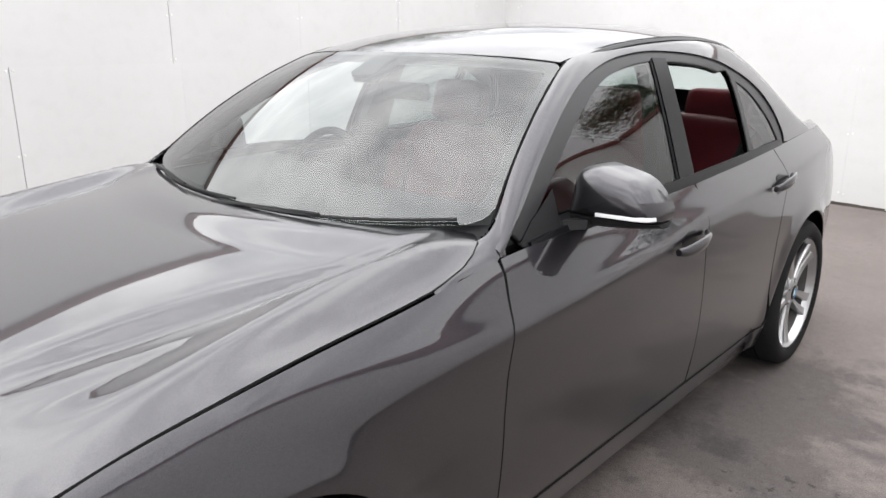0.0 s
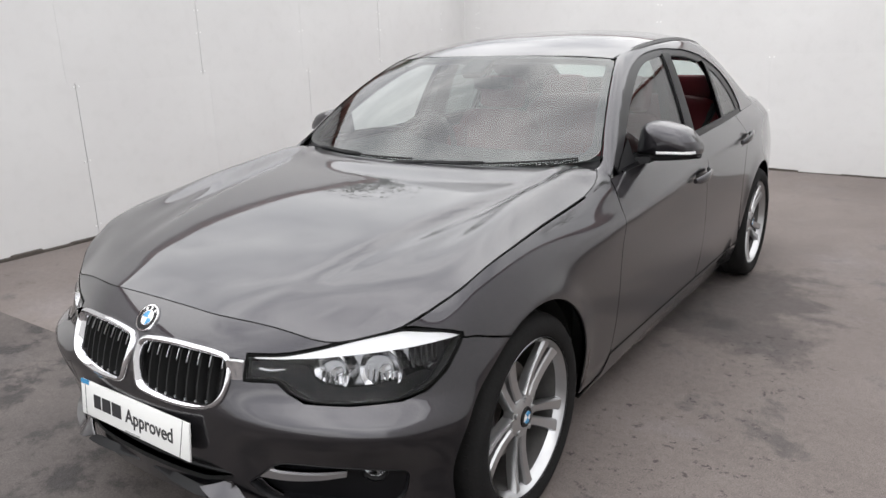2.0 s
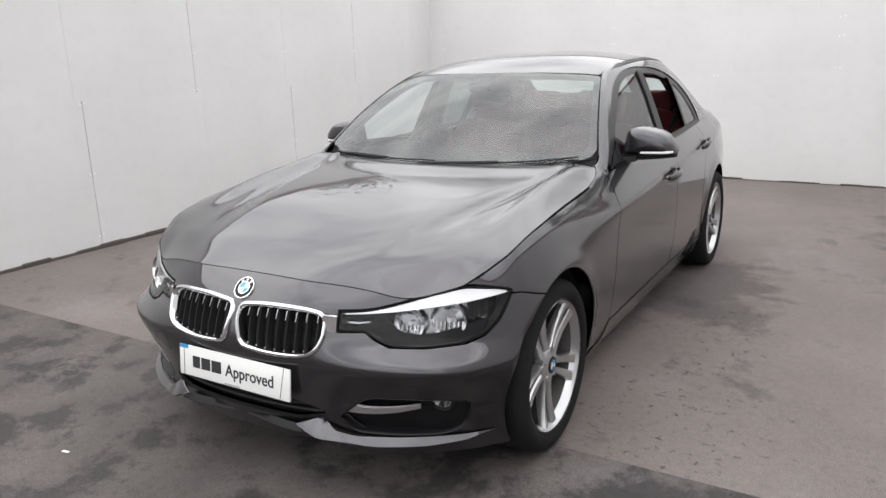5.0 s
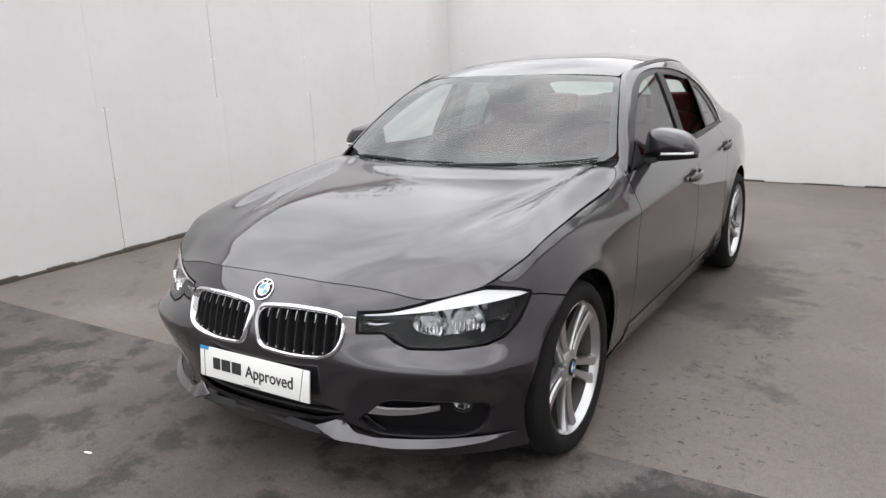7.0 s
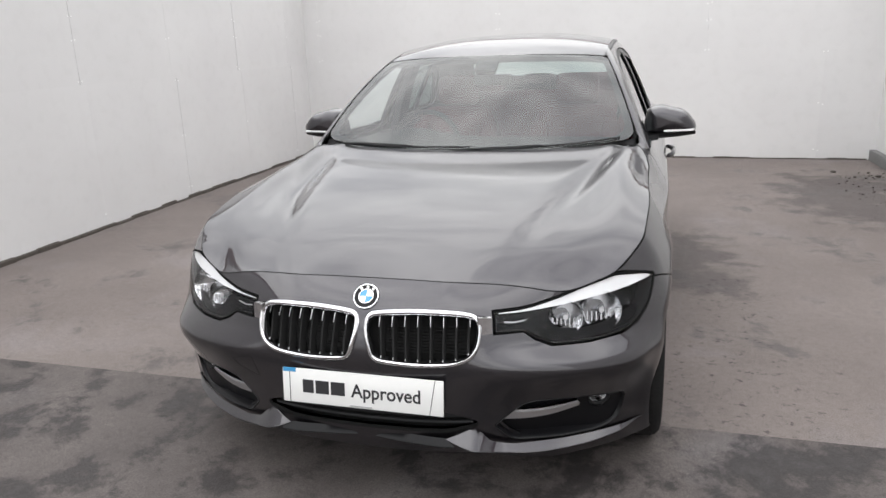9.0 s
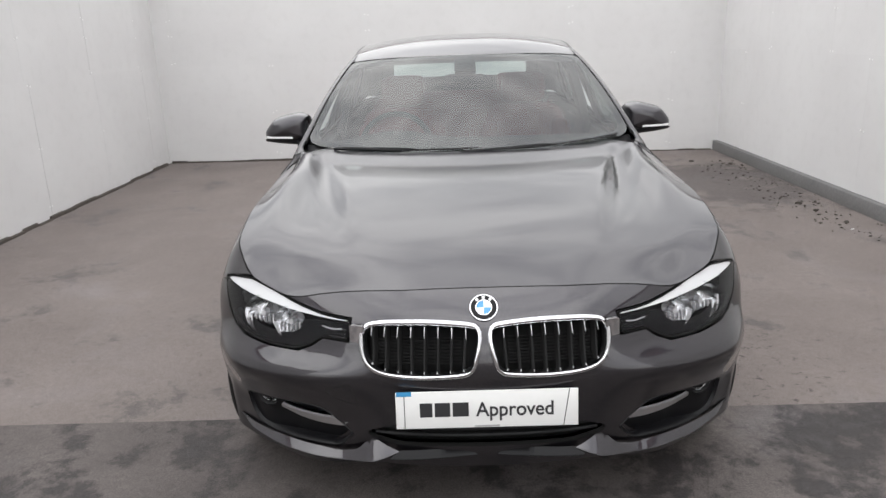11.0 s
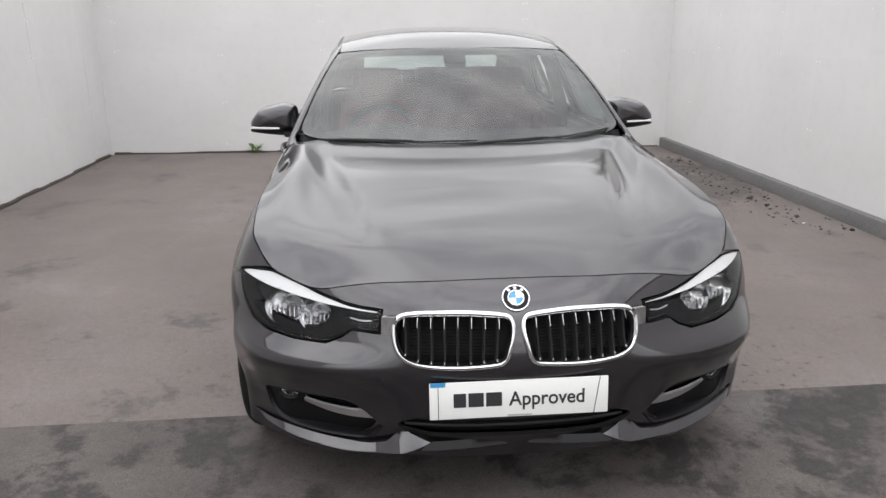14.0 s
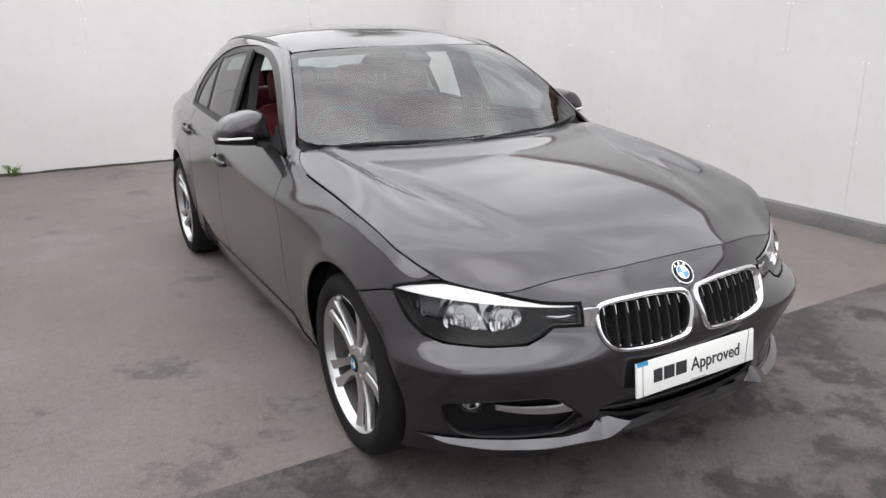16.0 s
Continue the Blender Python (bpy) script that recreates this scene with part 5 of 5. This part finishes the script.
# wheels
def wheel(cy, x, sg, turn):
    w = thing("wheel", "", "")
    w.parent = car
    m = Matrix.Translation((sg * x, cy, TYRE_R)) @ (Matrix.Identity(4) if sg > 0 else Matrix.Rotation(math.pi, 4, 'Z')) @ Matrix.Rotation(turn, 4, 'X')
    bm = bmesh.new()
    R = TYRE_R
    lathe(bm, [(.246, .006), (.252, .014), (.262, .021), (.285, .025), (.304, .020), (.318, .006), (R - .002, -.015), (R, -.04), (R, -.06), (R - .008, -.0605), (R - .008, -.067), (R, -.0675), (R, -.105), (R - .008, -.1055), (R - .008, -.112), (R, -.1125), (R, -.165), (R - .004, -.19), (.312, -.215), (.28, -.228), (.250, -.215), (.246, -.2)], 72)
    for k in range(60):
        a = k * math.tau / 60
        add_box(bm, (-.030, -.0015, R - .012), (-.008, .0015, R - .0015), 0, Matrix.Rotation(a, 4, 'X'))
    bmesh.ops.transform(bm, matrix=m, verts=bm.verts)
    part("tyre", bm, TYRE, w, "black rubber tyre")
    bm = bmesh.new()
    lathe(bm, [(.2505, .015), (.2555, .010), (.254, .0), (.243, -.006), (.237, -.022), (.230, -.020), (.238, .002), (.245, .013)], 72)
    bmesh.ops.transform(bm, matrix=m, verts=bm.verts)
    rim = part("rim", bm, RIM, w, "silver alloy wheel with five double spokes")
    # barrel, with the shade behind the spokes as a dark colour
    bm = bmesh.new()
    lathe(bm, [(.2365, -.0225), (.231, -.06), (.226, -.16), (.244, -.19), (.250, -.2), (.236, -.2), (.218, -.165), (.222, -.06), (.2295, -.0225)], 72)
    bmesh.ops.transform(bm, matrix=m, verts=bm.verts)
    part("barrel", bm, BARREL, rim, "inner wheel barrel, darkened for the shade behind the spokes")
    for k in range(5):
        for s in (-1, 1):
            bm = bmesh.new()
            rings = []
            for t in np.linspace(0, 1, 10):
                r = .050 + (.240 - .050) * t
                off = s * (.0165 + .021 * t ** 1.15)
                wd = .0125 + .0065 * t + .004 * max(0, t - .85) / .15 + .004 * max(0, .2 - t) / .2
                h = -.016 + .018 * t ** 1.4 - .007 * math.sin(math.pi * t)
                dp = .034 - .010 * t
                k2 = .004 * s
                rings.append([(h - dp, off - wd * .95, r), (h - .008, off - wd, r), (h - .001 - k2 * .5, off - wd * .74, r), (h + .001 + k2 * .5, off + wd * .74, r), (h - .008, off + wd, r), (h - dp, off + wd * .95, r)])
            add_rings(bm, rings)
            bmesh.ops.recalc_face_normals(bm, faces=bm.faces)
            bmesh.ops.transform(bm, matrix=m @ Matrix.Rotation(k * math.tau / 5, 4, 'X'), verts=bm.verts)
            part("spoke", bm, RIM, rim, smooth_angle=28)
    bm = bmesh.new()
    lathe(bm, [(.002, -.006), (.034, -.006), (.050, -.010), (.066, -.016), (.070, -.045), (.002, -.05)], 40)
    for k in range(5):
        c = Matrix.Rotation((k + .5) * math.tau / 5, 4, 'X') @ Matrix.Translation((-.014, 0, .053)) @ pose(0, 0, 0, 0, 90, 0)
        bmesh.ops.create_cone(bm, cap_ends=True, segments=8, radius1=.010, radius2=.008, depth=.016, matrix=c)
    bmesh.ops.transform(bm, matrix=m, verts=bm.verts)
    hub = part("hub", bm, RIM, rim)
    for nm, prof, mt in (("cap_ring", [(.020, -.006), (.020, -.001), (.031, -.002), (.033, -.006)], GLOSS), ("cap", [(.001, -.006), (.001, .0005), (.020, -.001), (.020, -.006)], WHITE)):
        bm = bmesh.new()
        lathe(bm, prof, 32)
        bmesh.ops.transform(bm, matrix=m, verts=bm.verts)
        part(nm, bm, mt, hub)
    bm = bmesh.new()
    for k in (0, 2):
        ring = [(-.001, 0, 0)] + [(-.001, .0195 * math.cos(a), .0195 * math.sin(a)) for a in np.linspace(k * math.pi / 2, (k + 1) * math.pi / 2, 8)]
        add_rings(bm, [ring, [(.0016, y, z) for x, y, z in ring]])
    bmesh.ops.recalc_face_normals(bm, faces=bm.faces)
    bmesh.ops.transform(bm, matrix=m, verts=bm.verts)
    part("cap_quarter", bm, BLUE, hub)
    bm = bmesh.new()
    lathe(bm, [(.055, -.085), (.158, -.085), (.158, -.107), (.055, -.107)], 48)
    bmesh.ops.transform(bm, matrix=m, verts=bm.verts)
    part("brake_disc", bm, DISC, w)
    bm = bmesh.new()
    add_box(bm, (-.125, .06, -.075), (-.055, .165, .075), .012)
    bmesh.ops.transform(bm, matrix=Matrix.Translation((sg * x, cy, TYRE_R)) @ (Matrix.Identity(4) if sg > 0 else Matrix.Diagonal((-1, 1, 1, 1))), verts=bm.verts)
    bmesh.ops.recalc_face_normals(bm, faces=bm.faces)
    part("caliper", bm, DISC, w)


for cy, x, turn in ((AXLE_F, .866, (.54, .87)), (AXLE_R, .886, (.45, .95))):
    for sg, a in zip((1, -1), turn):
        wheel(cy, x, sg, a)

# floor pan and bulkhead, so that no daylight comes through
for nm, lo, hi in (("undertray", (-.50, -.52, .19), (.50, .45, .23)), ("floor_pan", (-.78, .42, .19), (.78, 2.36, .23)), ("boot_floor", (-.52, 2.30, .19), (.52, 3.55, .23)),
                   ("engine", (-.50, -.50, .23), (.50, .55, .60)), ("bulkhead", (-.78, .42, .23), (.78, .50, .82)), ("boot_partition", (-.70, 2.95, .23), (.70, 3.0, .93))):
    bm = bmesh.new()
    add_box(bm, lo, hi, .01)
    part(nm, bm, LINER_AND_GAP, car)


# interior
def dash(x, t):
    y = .62 + .42 * t
    z = .955 + .03 * t + .012 * math.exp(-((abs(x + .36) - 0) / .2) ** 2) * 4 * t * 1.2 - .06 * max(0, t - .8) / .2
    return (x, y + .10 * (abs(x) / .7) ** 2, z - .02 * (abs(x) / .7) ** 3)


panel("dashboard", dash, rounded((-.70, 0, .02), (.70, 0, .02), (.70, 1, .02), (-.70, 1, .02)), DASH, car, "black dashboard", step=.05, edge=.05, depth=.25, scale=(1, .6))
sw = thing("steering_wheel", "", "")
sw.parent = car
sm = Matrix.Translation((-.365, 1.17, .90)) @ pose(0, 0, 0, 68, 0, 0)
bm = bmesh.new()
add_tube(bm, [(.185 * math.cos(a), .185 * math.sin(a), 0) for a in np.linspace(0, math.tau, 41)], .015, 10)
bmesh.ops.transform(bm, matrix=sm, verts=bm.verts)
part("wheel_rim", bm, DASH, sw)
bm = bmesh.new()
add_box(bm, (-.07, -.06, -.03), (.07, .06, .01), .02)
for a in (0, 180, 270):
    add_box(bm, (.05, -.016, -.012), (.18, .016, .002), .004, pose(0, 0, 0, 0, 0, a))
bmesh.ops.transform(bm, matrix=sm, verts=bm.verts)
part("wheel_boss", bm, DASH, sw)


def cushion(bm, size, m, n=8):
    """A padded block: a subdivided box drawn in at its rims."""
    sx, sy, sz = size
    for ax in range(3):
        for side in (-1, 1):
            g = {}
            for i in range(n + 1):
                for j in range(n + 1):
                    a, b = -1 + 2 * i / n, -1 + 2 * j / n
                    p = [0, 0, 0]
                    p[ax], p[(ax + 1) % 3], p[(ax + 2) % 3] = side, a, b
                    q = Vector(p)
                    l = (abs(q.x) ** 6 + abs(q.y) ** 6 + abs(q.z) ** 6) ** (1 / 6)
                    q = q / l
                    g[i, j] = bm.verts.new(m @ Vector((q.x * sx / 2, q.y * sy / 2, q.z * sz / 2)))
            for i in range(n):
                for j in range(n):
                    f = (g[i, j], g[i + 1, j], g[i + 1, j + 1], g[i, j + 1])
                    bm.faces.new(f if side > 0 else f[::-1])
    bmesh.ops.remove_doubles(bm, verts=bm.verts, dist=.0008)


def seat(x):
    s = thing("front_seat", "", "")
    s.parent = car
    for nm, size, m in (("seat_cushion", (.50, .52, .16), pose(x, 1.50, .48, 8)), ("backrest", (.50, .15, .58), pose(x, 1.86, .76, -20)), ("headrest", (.26, .11, .18), pose(x, 1.975, 1.135, -14))):
        bm = bmesh.new()
        cushion(bm, size, m)
        part(nm, bm, LEATHER, s, "red leather")
    for dx in (-.215, .215):
        bm = bmesh.new()
        cushion(bm, (.11, .20, .46), pose(x + dx, 1.82, .72, -20))
        part("bolster", bm, LEATHER, s)
    for dx in (-.05, .05):
        bm = bmesh.new()
        add_tube(bm, [(x + dx, 1.925, .98), (x + dx, 1.955, 1.075)], .007, 8)
        part("headrest_post", bm, CHROME, s)


for x in (-.37, .37):
    seat(x)
bench = thing("rear_seat", "", "")
bench.parent = car
for nm, size, m in (("seat_cushion", (1.30, .52, .17), pose(0, 2.40, .50, 6)), ("backrest", (1.32, .16, .58), pose(0, 2.76, .79, -24))):
    bm = bmesh.new()
    cushion(bm, size, m, n=14)
    part(nm, bm, LEATHER, bench, "red leather")
for x in (-.42, 0, .42):
    bm = bmesh.new()
    cushion(bm, (.30 if x else .24, .09, .15), pose(x, 2.89, 1.108, -14))
    part("headrest", bm, LEATHER if x else DASH, bench)
bm = bmesh.new()
add_tube(bm, [(.62, 2.78, 1.02), (.55, 2.70, .80), (.45, 2.60, .56)], .022, 6)
part("seat_belt", bm, DASH, bench)
bm = bmesh.new()
add_box(bm, (-.64, 2.90, 1.02), (.64, 3.22, 1.045), .01)
part("parcel_shelf", bm, DASH, car)


def lining(x, y):
    p = roof(x, y)
    return (p[0], p[1], p[2] - .035)


panel("headlining", lining, roof_front + [(x - .02, y) for x, y in roof_side] + roof_back + [(-x + .02, y) for x, y in reversed(roof_side)], LINING, car, step=.08, edge=.05, depth=.002)
for sg in (1, -1):
    for y0, y1 in ((.80, 1.68), (1.74, 2.50)):
        bm = bmesh.new()
        add_box(bm, (sg * .74 - .02, y0, .30), (sg * .74 + .02, y1, .935), .015)
        d = part("door_trim", bm, DASH, car)
        bm = bmesh.new()
        add_box(bm, (sg * .705 - .025, y0 + .1, .60), (sg * .705 + .025, y1 - .08, .78), .02)
        part("door_inset", bm, LEATHER, d)


for sg in (1, -1):
    bm = bmesh.new()
    add_rings(bm, [[(sg * (x + a), y + b, z) for a, b in ((-.035, -w), (.012, -w), (.012, w), (-.035, w))] for x, y, z, w in ((.725, 1.72, .90, .085), (.700, 1.75, 1.06, .075), (.655, 1.78, 1.22, .062), (.600, 1.80, 1.335, .055))])
    bmesh.ops.recalc_face_normals(bm, faces=bm.faces)
    part("pillar_trim", bm, DASH, car)

# ---- small things on the ground, and what shows only in reflections ----
weed = thing("weed", "small green weed growing at the foot of the back wall", "plant", pose(-1.93, back_y(-1.93) - .05, 0))
for k in range(26):
    bm = bmesh.new()
    a, l, e = random.uniform(0, math.tau), random.uniform(.03, .075), random.uniform(.2, 1.3)
    m = Matrix.Translation((random.uniform(-.07, .07), random.uniform(-.04, .015), random.uniform(.0, .09))) @ Matrix.Rotation(a, 4, 'Z') @ Matrix.Rotation(-e, 4, 'Y')
    add_rings(bm, [[m @ Vector((l * t, w, .004 * math.sin(3 * t))), m @ Vector((l * t, 0, .004 * math.sin(3 * t) + .003)), m @ Vector((l * t, -w, .004 * math.sin(3 * t)))] for t, w in ((0, .003), (.35, .013), (.7, .012), (1, .002))])
    bmesh.ops.recalc_face_normals(bm, faces=bm.faces)
    part("leaf", bm, WEED, weed)
for k in range(5):
    bm = bmesh.new()
    x = random.uniform(-.04, .04)
    add_tube(bm, [(x * .4, 0, 0), (x, -.01, .10)], .003, 5)
    part("stem", bm, WEED, weed)

bm = bmesh.new()
for k in range(200):
    t = random.random()
    x, y = RIGHT_X - .33 + random.gauss(0, .17), 2.2 + 3.4 * random.random() ** 1.0
    r = random.uniform(.004, .013) if k > 10 else random.uniform(.014, .026)
    if x > RIGHT_X - .09:
        continue
    vs = bmesh.ops.create_icosphere(bm, subdivisions=1, radius=r, matrix=Matrix.Translation((x, y, r * .35)) @ Matrix.Diagonal((random.uniform(.7, 1.5), random.uniform(.7, 1.4), random.uniform(.35, .7), 1)))
    for v in vs["verts"]:
        v.co += Vector([random.uniform(-.2, .2) * r for _ in range(3)])
tagged(part("grit", bm, GRIT_AND_GAP, None), "dark crumbs of dirt and grit along the kerb", "grit", kind="stuff")
for x, y, a in ((2.83, 2.55, 20), (-.775, -.935, 10)):
    bm = bmesh.new()
    add_box(bm, (-.018, -.006, 0), (.018, .006, .003), .002, segments=1)
    s = tagged(part("paper_scrap", bm, PAPER, None), "small white scrap lying on the asphalt", "scrap")
    s.matrix_basis = pose(x, y, .0045 if y < -.05 else .0005, 0, 0, a)


def tree(x, y, h, r, seed):
    rnd = random.Random(seed)
    t = thing("tree", "leafy green tree beyond the wall", "tree", pose(x, y, 0))
    bm = bmesh.new()
    add_tube(bm, [(0, 0, -.2), (.05, .03, h * .3), (-.04, .08, h * .6), (.05, 0, h * .85)], [.16, .13, .09, .04], 10)
    tips = []
    for k in range(26):
        a, z = rnd.uniform(0, math.tau), rnd.uniform(h * .35, h * .85)
        l = r * rnd.uniform(.5, 1.0) * (1.1 - abs(z / h - .6))
        p0 = Vector((0, 0, z))
        p2 = p0 + Vector((math.cos(a) * l, math.sin(a) * l, rnd.uniform(.1, .7)))
        p1 = p0.lerp(p2, .5) + Vector((0, 0, rnd.uniform(-.05, .2)))
        add_tube(bm, [p0, p1, p2], [.04, .025, .008], 6)
        tips += [p1, p2, p1.lerp(p2, .5)]
    part("trunk", bm, BARK, t)
    verts, faces = [], []
    for p in tips:
        for _ in range(240):
            c = p + Vector([rnd.gauss(0, .24) for _ in range(3)])
            d, e = Vector([rnd.gauss(0, 1) for _ in range(3)]).normalized(), Vector([rnd.gauss(0, 1) for _ in range(3)]).normalized()
            s = rnd.uniform(.03, .065)
            k = len(verts)
            verts += [c - d * s, c + e * s * .5, c + d * s, c - e * s * .5]
            faces.append((k, k + 1, k + 2, k + 3))
    link_mesh("crown", verts, faces, LEAF, t, flat=True)


tree(6.3, 15.8, 8.6, 1.9, 3)
tree(-5.9, 6.4, 3.7, 1.5, 5)
